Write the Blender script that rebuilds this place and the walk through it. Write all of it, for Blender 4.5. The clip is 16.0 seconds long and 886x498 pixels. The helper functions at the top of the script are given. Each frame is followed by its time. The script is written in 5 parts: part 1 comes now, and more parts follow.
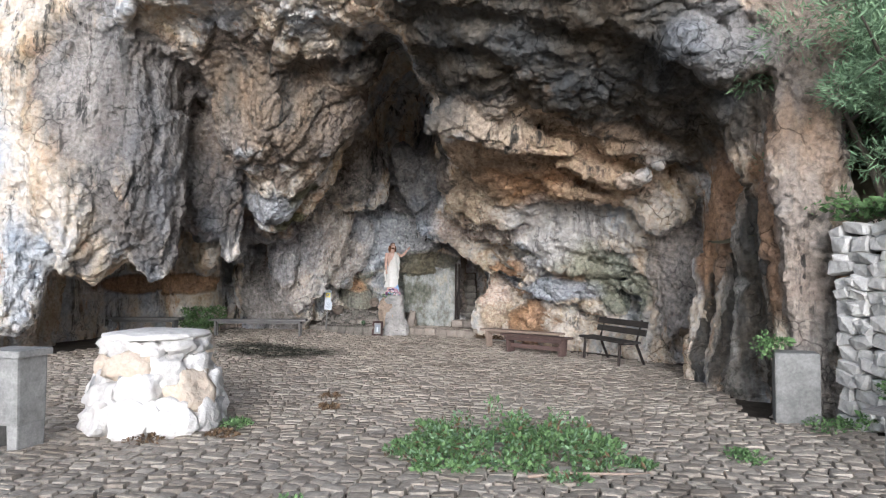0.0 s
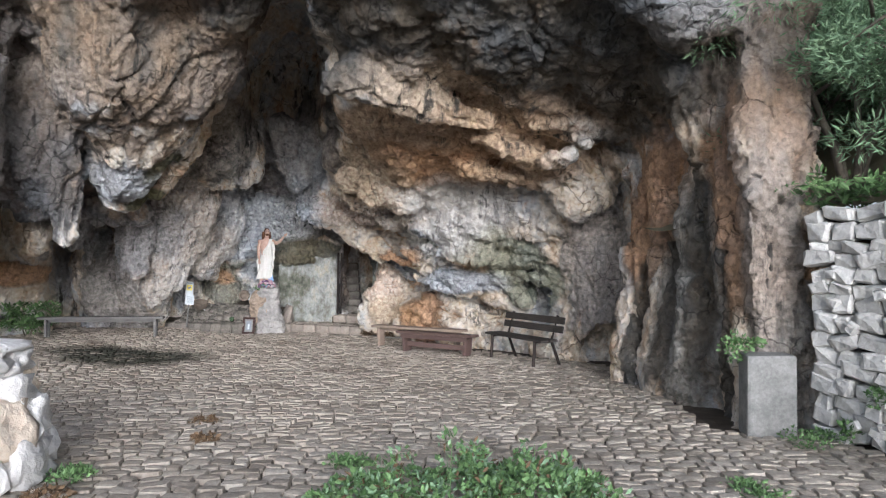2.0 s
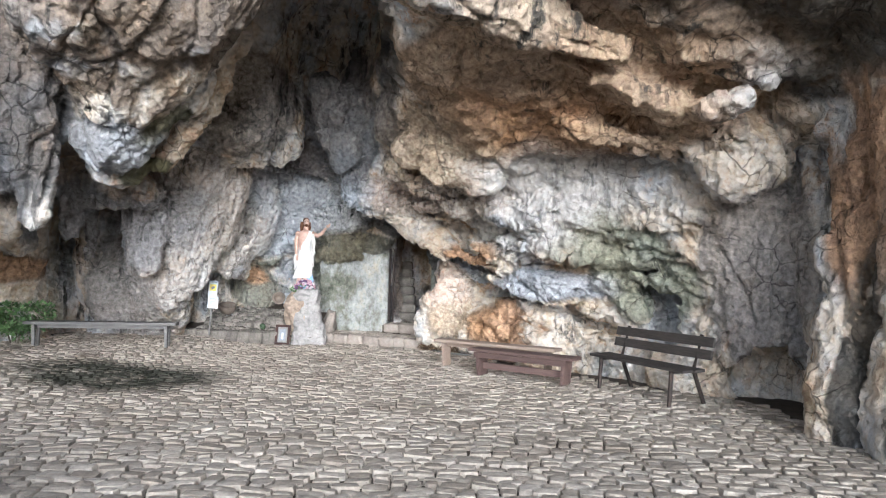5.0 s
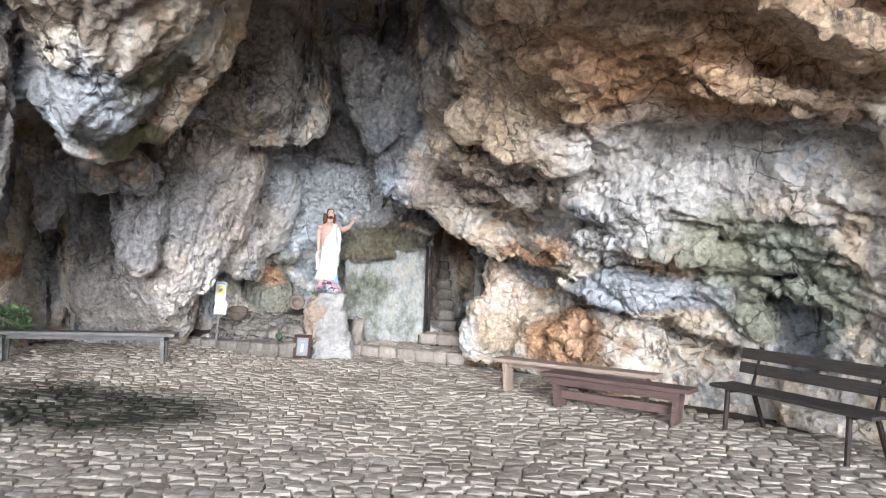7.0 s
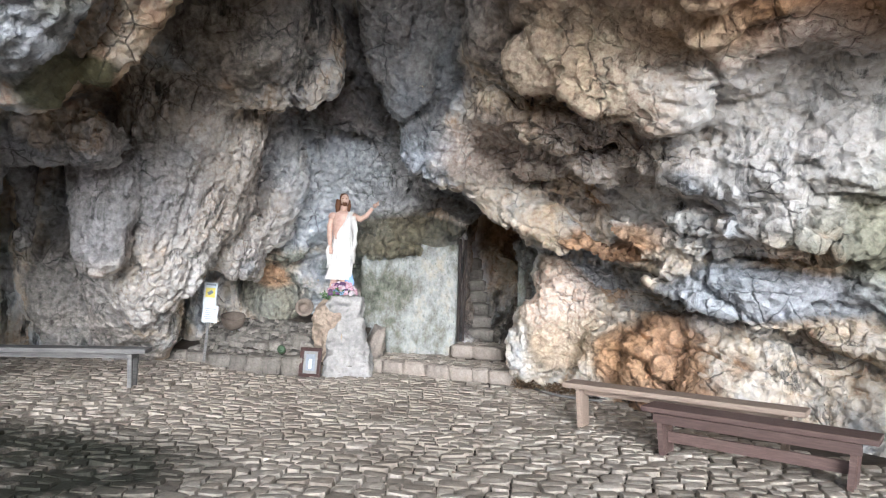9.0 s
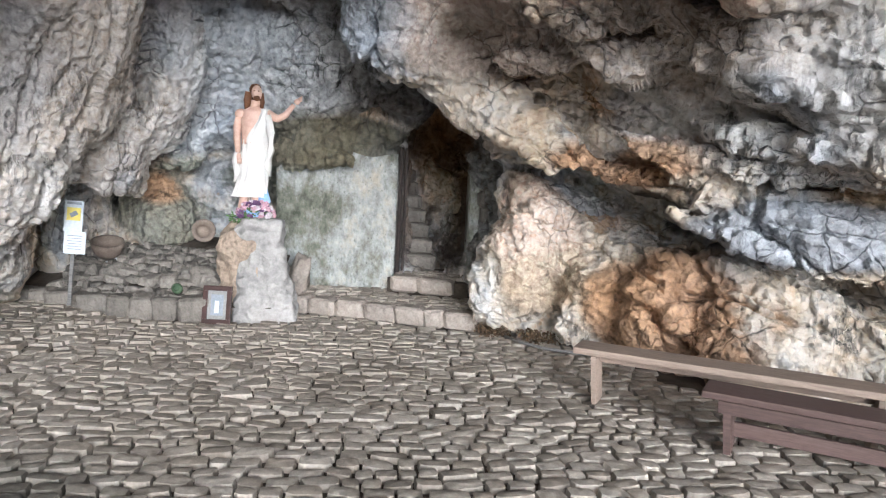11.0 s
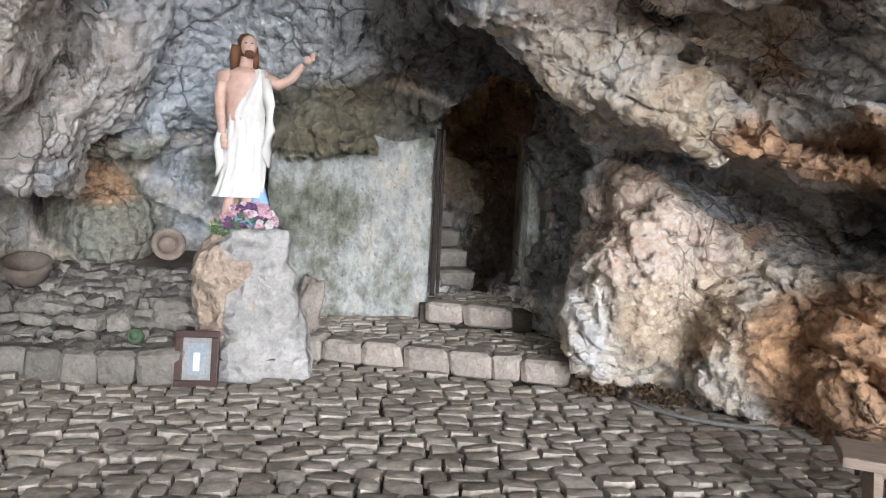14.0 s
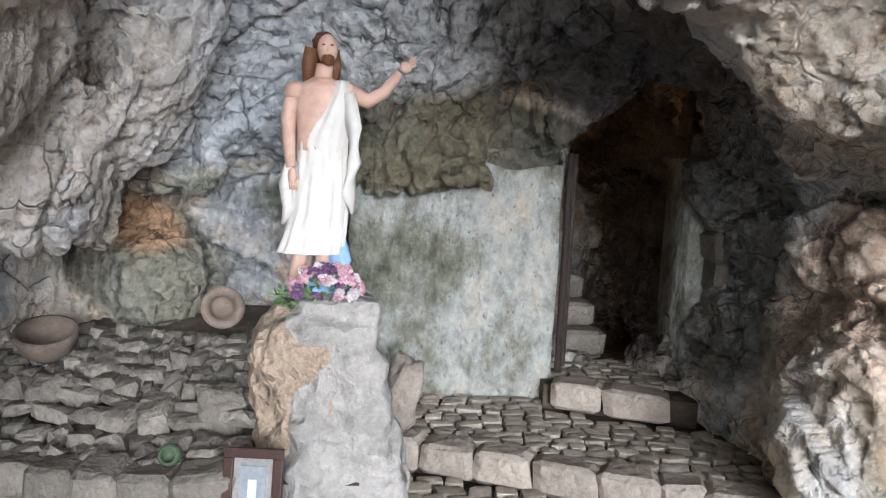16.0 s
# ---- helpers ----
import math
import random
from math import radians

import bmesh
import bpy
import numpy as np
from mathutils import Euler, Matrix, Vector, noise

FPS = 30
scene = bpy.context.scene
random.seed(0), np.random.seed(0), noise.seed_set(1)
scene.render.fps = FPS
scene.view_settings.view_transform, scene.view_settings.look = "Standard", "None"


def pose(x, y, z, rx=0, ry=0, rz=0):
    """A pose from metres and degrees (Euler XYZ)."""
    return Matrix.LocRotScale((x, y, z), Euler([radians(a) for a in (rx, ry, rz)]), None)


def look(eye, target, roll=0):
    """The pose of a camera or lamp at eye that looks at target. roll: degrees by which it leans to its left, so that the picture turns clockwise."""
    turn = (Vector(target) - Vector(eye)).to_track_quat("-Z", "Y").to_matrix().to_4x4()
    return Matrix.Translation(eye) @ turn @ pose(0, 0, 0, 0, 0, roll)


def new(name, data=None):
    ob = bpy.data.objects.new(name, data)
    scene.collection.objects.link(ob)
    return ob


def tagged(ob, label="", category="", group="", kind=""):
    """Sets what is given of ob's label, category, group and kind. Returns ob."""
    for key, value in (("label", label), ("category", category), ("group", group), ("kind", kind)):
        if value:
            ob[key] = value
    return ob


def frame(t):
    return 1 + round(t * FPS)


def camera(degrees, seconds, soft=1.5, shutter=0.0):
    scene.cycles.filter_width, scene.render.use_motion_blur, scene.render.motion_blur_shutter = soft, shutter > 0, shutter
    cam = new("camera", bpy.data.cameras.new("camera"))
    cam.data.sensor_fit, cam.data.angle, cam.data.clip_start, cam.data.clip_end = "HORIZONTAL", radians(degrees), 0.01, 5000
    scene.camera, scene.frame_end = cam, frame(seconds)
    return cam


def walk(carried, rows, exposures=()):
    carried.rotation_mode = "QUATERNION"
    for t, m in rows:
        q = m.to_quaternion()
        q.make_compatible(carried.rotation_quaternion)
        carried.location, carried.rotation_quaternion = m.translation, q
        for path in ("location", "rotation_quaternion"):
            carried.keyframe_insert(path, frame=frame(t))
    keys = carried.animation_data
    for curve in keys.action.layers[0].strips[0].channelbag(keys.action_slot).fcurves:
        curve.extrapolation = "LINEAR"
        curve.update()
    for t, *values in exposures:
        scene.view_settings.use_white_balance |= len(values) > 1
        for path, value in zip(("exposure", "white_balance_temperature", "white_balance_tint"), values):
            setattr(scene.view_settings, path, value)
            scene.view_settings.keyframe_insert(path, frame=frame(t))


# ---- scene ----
cam = camera(65.9, 16.0, soft=1.2)
PATH = [
    (0, (1.624, -3.235, 1.577), (1.241, -1.274, 1.663), 0.3),
    (0.5, (1.393, -3.046, 1.57), (1.216, -1.055, 1.65), 0.5),
    (1, (1.139, -2.617, 1.572), (1.083, -0.619, 1.644), 0.3),
    (1.5, (1.002, -2.208, 1.598), (0.967, -0.209, 1.664), 0.4),
    (2, (0.795, -1.624, 1.569), (0.81, 0.375, 1.631), 0.5),
    (2.5, (0.741, -1.12, 1.541), (0.794, 0.879, 1.602), 0.4),
    (3, (0.652, -0.542, 1.519), (0.815, 1.45, 1.589), 1.0),
    (3.5, (0.49, -0.089, 1.578), (0.702, 1.899, 1.641), 0.7),
    (4, (0.39, 0.508, 1.551), (0.397, 2.507, 1.618), 0.8),
    (4.2, (0.358, 0.703, 1.526), (0.31, 2.701, 1.599), 0.8),
    (6.3, (-0.266, 2.825, 1.464), (-0.401, 4.819, 1.535), 1.5),
    (6.5, (-0.353, 3.039, 1.491), (-0.483, 5.034, 1.558), 1.5),
    (7, (-0.612, 3.593, 1.501), (-0.756, 5.587, 1.571), 1.8),
    (7.5, (-0.767, 4.052, 1.484), (-0.919, 6.045, 1.554), 1.6),
    (8, (-0.945, 4.634, 1.48), (-1.107, 6.626, 1.554), 1.7),
    (8.5, (-1.093, 5.153, 1.471), (-1.26, 7.145, 1.541), 1.6),
    (9, (-1.188, 5.739, 1.437), (-1.359, 7.73, 1.512), 1.7),
    (9.5, (-1.374, 6.264, 1.385), (-1.541, 8.254, 1.276), 2.0),
    (9.7, (-1.444, 6.493, 1.413), (-1.566, 8.48, 1.221), 2.2),
    (11.8, (-2.331, 8.175, 1.658), (-2.092, 10.15, 1.451), 2.8),
    (12, (-2.415, 8.315, 1.645), (-2.169, 10.289, 1.435), 2.9),
    (12.5, (-2.57, 8.618, 1.649), (-2.297, 10.588, 1.437), 2.8),
    (13, (-2.615, 9.087, 1.592), (-2.315, 11.052, 1.368), 2.7),
    (13.5, (-2.697, 9.483, 1.581), (-2.383, 11.446, 1.361), 2.9),
    (14, (-2.83, 9.94, 1.582), (-2.501, 11.9, 1.363), 2.8),
    (14.5, (-2.866, 10.411, 1.615), (-2.542, 12.371, 1.379), 2.9),
    (15, (-3.074, 10.85, 1.643), (-2.84, 12.824, 1.425), 2.8),
    (15.5, (-3.081, 11.201, 1.734), (-2.884, 13.179, 1.513), 2.8),
    (16, (-3.037, 11.529, 1.821), (-2.909, 13.513, 1.599), 2.7),
]
walk(cam, [(t, look(eye, target, roll)) for t, eye, target, roll in PATH],
     exposures=[(0, 0.52, 5650, 12), (2.0, 0.6, 5600, 12), (4.2, 0.95, 5500, 10), (6.3, 1.27, 5450, 10), (9.0, 1.12, 5500, 10), (12.0, 0.95, 5500, 10), (16.0, 0.82, 5500, 10)])

# ---- light ----
world = bpy.data.worlds.new("overcast_sky")
scene.world = world
world.use_nodes = True
wn = world.node_tree.nodes
sky = wn.new("ShaderNodeTexSky")
sky.sky_type = "NISHITA"
sky.sun_disc = False
sky.sun_elevation = radians(15)
sky.sun_rotation = radians(170)
sky.air_density, sky.dust_density = 1.0, 3.0
soften = wn.new("ShaderNodeHueSaturation")
soften.inputs["Saturation"].default_value = 0.45
world.node_tree.links.new(sky.outputs[0], soften.inputs["Color"])
world.node_tree.links.new(soften.outputs[0], wn["Background"].inputs[0])
wn["Background"].inputs[1].default_value = 0.15
sun_data = bpy.data.lights.new("sun", "SUN")
sun_data.energy, sun_data.angle, sun_data.color = 1.5, radians(26), (1.0, 0.985, 0.97)
sun = new("sun", sun_data)
sun.matrix_world = look((4, -14, 5.2), (-1, 10, 1))


# ---- materials ----
def mat(name, rough=0.85, metal=0.0):
    m = bpy.data.materials.new(name)
    m.use_nodes = True
    b = m.node_tree.nodes["Principled BSDF"]
    b.inputs["Roughness"].default_value = rough
    b.inputs["Metallic"].default_value = metal
    b.inputs["Specular IOR Level"].default_value = 0.3
    return m, m.node_tree, b


def node(nt, kind, **values):
    n = nt.nodes.new(kind)
    for k, v in values.items():
        n.inputs[k.replace("_", " ")].default_value = v
    return n


def ramp(nt, src, stops):
    r = nt.nodes.new("ShaderNodeValToRGB")
    while len(r.color_ramp.elements) < len(stops):
        r.color_ramp.elements.new(0.5)
    for e, (p, c) in zip(r.color_ramp.elements, stops):
        e.position, e.color = p, (*c, 1) if len(c) == 3 else c
    nt.links.new(src, r.inputs[0])
    return r.outputs[0]


def mix(nt, fac, a, b, blend="MIX"):
    n = nt.nodes.new("ShaderNodeMix")
    n.data_type, n.blend_type = "RGBA", blend
    for sock, v in ((n.inputs[0], fac), (n.inputs[6], a), (n.inputs[7], b)):
        if isinstance(v, (int, float)):
            sock.default_value = v
        elif isinstance(v, tuple):
            sock.default_value = (*v, 1)
        else:
            nt.links.new(v, sock)
    return n.outputs[2]


def coords(nt, scale=(1, 1, 1), kind="Object"):
    t = nt.nodes.new("ShaderNodeTexCoord")
    m = nt.nodes.new("ShaderNodeMapping")
    m.inputs["Scale"].default_value = scale
    if kind == "World":
        g = nt.nodes.new("ShaderNodeNewGeometry")
        nt.links.new(g.outputs["Position"], m.inputs[0])
    else:
        nt.links.new(t.outputs[kind], m.inputs[0])
    return m.outputs[0]


def noise_out(nt, vec, scale, detail=5, rough=0.6, out="Fac"):
    n = node(nt, "ShaderNodeTexNoise", Scale=scale, Detail=detail, Roughness=rough)
    nt.links.new(vec, n.inputs["Vector"])
    return n.outputs[out]


def bump(nt, b, height, strength=0.5, dist=0.02, normal=None):
    n = node(nt, "ShaderNodeBump", Strength=strength, Distance=dist)
    nt.links.new(height, n.inputs["Height"])
    if normal:
        nt.links.new(normal, n.inputs["Normal"])
    nt.links.new(n.outputs[0], b.inputs["Normal"])
    return n.outputs[0]


def simple(name, c1, c2, scale=8.0, rough=0.8, metal=0.0, stretch=(1, 1, 1), bump_d=0.004, vary=0.25, kind="Object", detail=6):
    """A mottled surface of two colours with grain, and a shift from piece to piece."""
    m, nt, b = mat(name, rough, metal)
    v = coords(nt, stretch, kind)
    big = noise_out(nt, v, scale, detail, 0.65)
    fine = noise_out(nt, v, scale * 7, 4, 0.7)
    col = ramp(nt, big, [(0.3, c1), (0.7, c2)])
    col = mix(nt, 0.35, col, ramp(nt, fine, [(0.3, (0.25, 0.25, 0.25)), (0.7, (0.8, 0.8, 0.8))]), "OVERLAY")
    info = nt.nodes.new("ShaderNodeObjectInfo")
    geo = nt.nodes.new("ShaderNodeNewGeometry")
    add = nt.nodes.new("ShaderNodeMath")
    add.operation = "ADD"
    nt.links.new(info.outputs["Random"], add.inputs[0])
    nt.links.new(geo.outputs["Random Per Island"], add.inputs[1])
    fr = nt.nodes.new("ShaderNodeMath")
    fr.operation = "FRACT"
    nt.links.new(add.outputs[0], fr.inputs[0])
    shade = ramp(nt, fr.outputs[0], [(0, (1 - vary,) * 3), (1, (1 + vary * 0.4,) * 3)])
    col = mix(nt, 1.0, col, shade, "MULTIPLY")
    nt.links.new(col, b.inputs["Base Color"])
    h = mix(nt, 0.4, big, fine)
    n1 = bump(nt, b, h, 0.7, bump_d)
    if bump_d >= 0.015:
        chip = node(nt, "ShaderNodeTexVoronoi", Scale=scale * 3.0)
        nt.links.new(mix(nt, 0.12, v, noise_out(nt, v, scale * 2.5, 4, 0.6, "Color"), "ADD"), chip.inputs["Vector"])
        bump(nt, b, chip.outputs["Distance"], 0.7, bump_d * 1.2, n1)
    return m


def make_rock():
    """Limestone of the cave: tan and grey, pitted, with mineral stains and painted shade from a colour attribute on its
    points.
    """
    m, nt, b = mat("cave_limestone", 0.82)
    v = coords(nt, (1, 1, 0.55), "World")
    w = coords(nt, (1, 1, 1), "World")
    big = noise_out(nt, v, 0.9, 6, 0.62)
    mid = noise_out(nt, v, 3.4, 7, 0.68)
    fine = noise_out(nt, w, 14, 8, 0.72)
    col = ramp(nt, big, [(0.3, (0.38, 0.42, 0.47)), (0.4, (0.58, 0.585, 0.59)), (0.5, (0.76, 0.67, 0.56)), (0.6, (0.68, 0.53, 0.38)), (0.72, (0.5, 0.31, 0.16))])
    col = mix(nt, 0.4, col, ramp(nt, mid, [(0.3, (0.2, 0.2, 0.2)), (0.46, (0.5, 0.5, 0.49)), (0.7, (0.8, 0.78, 0.74))]), "OVERLAY")
    iron = noise_out(nt, coords(nt, (1.3, 1.3, 0.7), "World"), 1.5, 7, 0.7)
    col = mix(nt, ramp(nt, iron, [(0.57, (0, 0, 0)), (0.66, (0.7, 0.7, 0.7))]), col, (0.58, 0.34, 0.17))
    at = nt.nodes.new("ShaderNodeAttribute")
    at.attribute_name = "stain_shade"
    edge = nt.nodes.new("ShaderNodeMath")
    edge.operation = "MULTIPLY_ADD"
    edge.inputs[1].default_value = 0.9
    edge.inputs[2].default_value = -0.45
    nt.links.new(mid, edge.inputs[0])
    fac = nt.nodes.new("ShaderNodeMath")
    fac.operation = "ADD"
    nt.links.new(at.outputs["Alpha"], fac.inputs[0])
    nt.links.new(edge.outputs[0], fac.inputs[1])
    facr = ramp(nt, fac.outputs[0], [(0.22, (0, 0, 0)), (0.62, (0.85, 0.85, 0.85))])
    tinted = mix(nt, 0.32, at.outputs["Color"], ramp(nt, fine, [(0.3, (0.15, 0.15, 0.15)), (0.7, (0.85, 0.85, 0.85))]), "OVERLAY")
    col = mix(nt, facr, col, tinted)
    col = mix(nt, 0.4, col, ramp(nt, fine, [(0.3, (0.1, 0.1, 0.1)), (0.46, (0.5, 0.5, 0.5)), (0.7, (0.88, 0.88, 0.88))]), "OVERLAY")
    drip = noise_out(nt, coords(nt, (1, 1, 0.16), "World"), 4.5, 6, 0.7)
    wet_zone = ramp(nt, noise_out(nt, w, 0.55, 4, 0.6), [(0.48, (0, 0, 0)), (0.6, (1, 1, 1))])
    drips = mix(nt, 1.0, ramp(nt, drip, [(0.53, (0, 0, 0)), (0.62, (0.9, 0.9, 0.9))]), wet_zone, "MULTIPLY")
    col = mix(nt, drips, col, (0.05, 0.05, 0.045))
    vor = node(nt, "ShaderNodeTexVoronoi", Scale=3.2)
    vor.feature = "DISTANCE_TO_EDGE"
    warp = mix(nt, 0.16, w, noise_out(nt, w, 2.6, 4, 0.6, "Color"), "ADD")
    nt.links.new(warp, vor.inputs["Vector"])
    crack = ramp(nt, vor.outputs["Distance"], [(0.0, (0, 0, 0)), (0.03, (1, 1, 1))])
    gate = ramp(nt, noise_out(nt, w, 1.3, 3, 0.5), [(0.5, (0, 0, 0)), (0.6, (1, 1, 1))])
    crackm = mix(nt, gate, (1, 1, 1), crack)
    col = mix(nt, 0.5, col, crackm, "MULTIPLY")
    nt.links.new(col, b.inputs["Base Color"])
    h1 = mix(nt, 0.5, mid, fine)
    chip = node(nt, "ShaderNodeTexVoronoi", Scale=9.0)
    nt.links.new(mix(nt, 0.12, w, noise_out(nt, w, 7.0, 4, 0.6, "Color"), "ADD"), chip.inputs["Vector"])
    chip2 = node(nt, "ShaderNodeTexVoronoi", Scale=26.0)
    nt.links.new(mix(nt, 0.05, w, noise_out(nt, w, 18.0, 3, 0.6, "Color"), "ADD"), chip2.inputs["Vector"])
    n1 = bump(nt, b, h1, 0.9, 0.09)
    n2 = bump(nt, b, chip.outputs["Distance"], 0.9, 0.06, n1)
    n3 = bump(nt, b, chip2.outputs["Distance"], 0.35, 0.012, n2)
    bump(nt, b, crackm, 0.8, 0.03, n3)
    return m


def make_paving(name, pale, mid_c, moss=True):
    """Worn paving stone; a wet mossy patch lies in the middle of the yard and soil stains are scattered."""
    m, nt, b = mat(name, 0.75)
    w = coords(nt, (1, 1, 1), "World")
    geo = nt.nodes.new("ShaderNodeNewGeometry")
    info = nt.nodes.new("ShaderNodeObjectInfo")
    add = nt.nodes.new("ShaderNodeMath")
    add.operation = "ADD"
    nt.links.new(info.outputs["Random"], add.inputs[0])
    nt.links.new(geo.outputs["Random Per Island"], add.inputs[1])
    fr = nt.nodes.new("ShaderNodeMath")
    fr.operation = "FRACT"
    nt.links.new(add.outputs[0], fr.inputs[0])
    col = ramp(nt, fr.outputs[0], [(0, mid_c), (0.55, pale), (0.85, tuple(c * 0.8 for c in mid_c)), (1, pale)])
    fine = noise_out(nt, w, 22, 6, 0.7)
    col = mix(nt, 0.5, col, ramp(nt, fine, [(0.3, (0.2, 0.2, 0.2)), (0.7, (0.8, 0.8, 0.8))]), "OVERLAY")
    soil = ramp(nt, noise_out(nt, w, 0.75, 6, 0.68), [(0.52, (0, 0, 0)), (0.7, (0.6, 0.6, 0.6))])
    col = mix(nt, soil, col, (0.13, 0.1, 0.07))
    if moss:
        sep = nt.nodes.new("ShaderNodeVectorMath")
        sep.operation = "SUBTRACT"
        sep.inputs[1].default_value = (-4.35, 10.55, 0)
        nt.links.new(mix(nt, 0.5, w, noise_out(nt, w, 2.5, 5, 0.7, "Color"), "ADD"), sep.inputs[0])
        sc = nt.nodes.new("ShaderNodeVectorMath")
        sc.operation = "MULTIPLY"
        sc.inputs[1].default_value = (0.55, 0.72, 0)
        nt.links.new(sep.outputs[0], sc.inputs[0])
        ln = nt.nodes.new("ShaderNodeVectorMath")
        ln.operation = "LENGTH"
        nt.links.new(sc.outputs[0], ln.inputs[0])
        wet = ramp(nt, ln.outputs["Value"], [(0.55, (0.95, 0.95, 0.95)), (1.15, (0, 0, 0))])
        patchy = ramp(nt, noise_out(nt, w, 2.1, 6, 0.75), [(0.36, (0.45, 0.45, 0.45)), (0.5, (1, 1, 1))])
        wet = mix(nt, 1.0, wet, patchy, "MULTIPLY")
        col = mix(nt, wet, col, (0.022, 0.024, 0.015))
    nt.links.new(col, b.inputs["Base Color"])
    bump(nt, b, fine, 0.8, 0.012)
    return m


ROCK = make_rock()
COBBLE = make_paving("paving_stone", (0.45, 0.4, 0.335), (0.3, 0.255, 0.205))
SOIL = simple("packed_soil", (0.06, 0.048, 0.036), (0.13, 0.105, 0.08), 3.0, 0.95, kind="World", bump_d=0.02)
GROUND = simple("dry_ground", (0.16, 0.15, 0.08), (0.3, 0.26, 0.18), 0.8, 0.95, kind="World", bump_d=0.03)
DRYSTONE = simple("white_wall_stone", (0.46, 0.45, 0.42), (0.68, 0.66, 0.62), 4.0, 0.85, bump_d=0.02, vary=0.3)
WHITESTONE = simple("bleached_limestone", (0.62, 0.59, 0.55), (0.82, 0.79, 0.75), 3.0, 0.85, bump_d=0.03, vary=0.2)
WARMSTONE = simple("ochre_limestone", (0.6, 0.5, 0.4), (0.78, 0.66, 0.52), 3.0, 0.85, bump_d=0.03, vary=0.2)
BORDER = simple("border_stone", (0.13, 0.115, 0.095), (0.27, 0.245, 0.21), 5.0, 0.85, bump_d=0.02, vary=0.4)
KERB = simple("kerb_stone", (0.27, 0.225, 0.185), (0.4, 0.35, 0.3), 5.0, 0.85, bump_d=0.015, vary=0.25)
GREYWOOD = simple("weathered_grey_wood", (0.13, 0.125, 0.12), (0.27, 0.26, 0.245), 5.0, 0.8, stretch=(1, 12, 12), bump_d=0.006)
TANWOOD = simple("worn_tan_wood", (0.3, 0.22, 0.17), (0.42, 0.33, 0.26), 5.0, 0.75, stretch=(1, 12, 12), bump_d=0.005)
REDWOOD = simple("red_brown_painted_wood", (0.085, 0.054, 0.046), (0.15, 0.1, 0.086), 5.0, 0.6, stretch=(1, 12, 12), bump_d=0.004)
DARKWOOD = simple("dark_stained_wood", (0.035, 0.03, 0.027), (0.08, 0.07, 0.06), 5.0, 0.6, stretch=(1, 12, 12), bump_d=0.004)
IRON = simple("rusty_black_iron", (0.03, 0.026, 0.024), (0.07, 0.05, 0.04), 20, 0.7, 0.4)
CONCRETE = simple("grey_concrete", (0.2, 0.2, 0.19), (0.38, 0.37, 0.35), 5, 0.9, bump_d=0.008)
SKIN = simple("painted_flesh_tone", (0.6, 0.4, 0.31), (0.66, 0.45, 0.36), 1.5, 0.4, bump_d=0.001, vary=0)
ROBE = simple("painted_white_robe", (0.68, 0.66, 0.61), (0.74, 0.72, 0.68), 1.5, 0.45, bump_d=0.002, vary=0)
HAIR = simple("painted_brown_hair", (0.12, 0.055, 0.025), (0.2, 0.09, 0.045), 20, 0.5, vary=0)
BLUE = simple("pale_blue_cloth", (0.25, 0.42, 0.68), (0.33, 0.5, 0.75), 6, 0.6, vary=0)
FRAMEWOOD = simple("dark_red_frame_wood", (0.03, 0.014, 0.011), (0.06, 0.026, 0.02), 8, 0.45)
PAPER = simple("faded_paper", (0.55, 0.6, 0.64), (0.63, 0.68, 0.7), 6, 0.6, vary=0.05)
YELLOW = simple("yellow_print", (0.75, 0.62, 0.12), (0.8, 0.68, 0.2), 6, 0.6, vary=0)
INK = simple("grey_print", (0.22, 0.25, 0.28), (0.28, 0.3, 0.33), 6, 0.6, vary=0)
LEAF = simple("weed_leaf", (0.1, 0.19, 0.065), (0.19, 0.3, 0.12), 9, 0.6, vary=0.5)
PINE = simple("bush_foliage", (0.16, 0.27, 0.15), (0.28, 0.4, 0.23), 4, 0.65, vary=0.5)
DRYLEAF = simple("dry_brown_leaf", (0.11, 0.07, 0.04), (0.19, 0.125, 0.07), 9, 0.8, vary=0.4)
BARK = simple("grey_bark", (0.12, 0.1, 0.08), (0.22, 0.19, 0.15), 8, 0.9, bump_d=0.01)
TERRACOTTA = simple("dusty_terracotta", (0.16, 0.125, 0.1), (0.27, 0.22, 0.175), 10, 0.85, vary=0.2)
PINKPETAL = simple("pink_petal", (0.5, 0.27, 0.33), (0.62, 0.4, 0.45), 20, 0.6, vary=0.3)
PALEPETAL = simple("pale_petal", (0.55, 0.47, 0.5), (0.66, 0.6, 0.61), 20, 0.6, vary=0.2)
PURPLE = simple("purple_petal", (0.12, 0.06, 0.13), (0.2, 0.1, 0.21), 20, 0.6, vary=0.3)


# ---- mesh helpers ----
def part(name, bm, material, parent=None, label=""):
    me = bpy.data.meshes.new(name)
    bm.normal_update()
    bm.to_mesh(me)
    bm.free()
    me.materials.append(material)
    ob = new(name, me)
    if parent:
        ob.parent = parent
    if label:
        ob["label"] = label
    return ob


def grid_mesh(name, verts, faces, material, smooth=False):
    me = bpy.data.meshes.new(name)
    me.from_pydata(verts, [], faces)
    me.materials.append(material)
    if smooth:
        me.polygons.foreach_set("use_smooth", [True] * len(me.polygons))
    me.update()
    return me


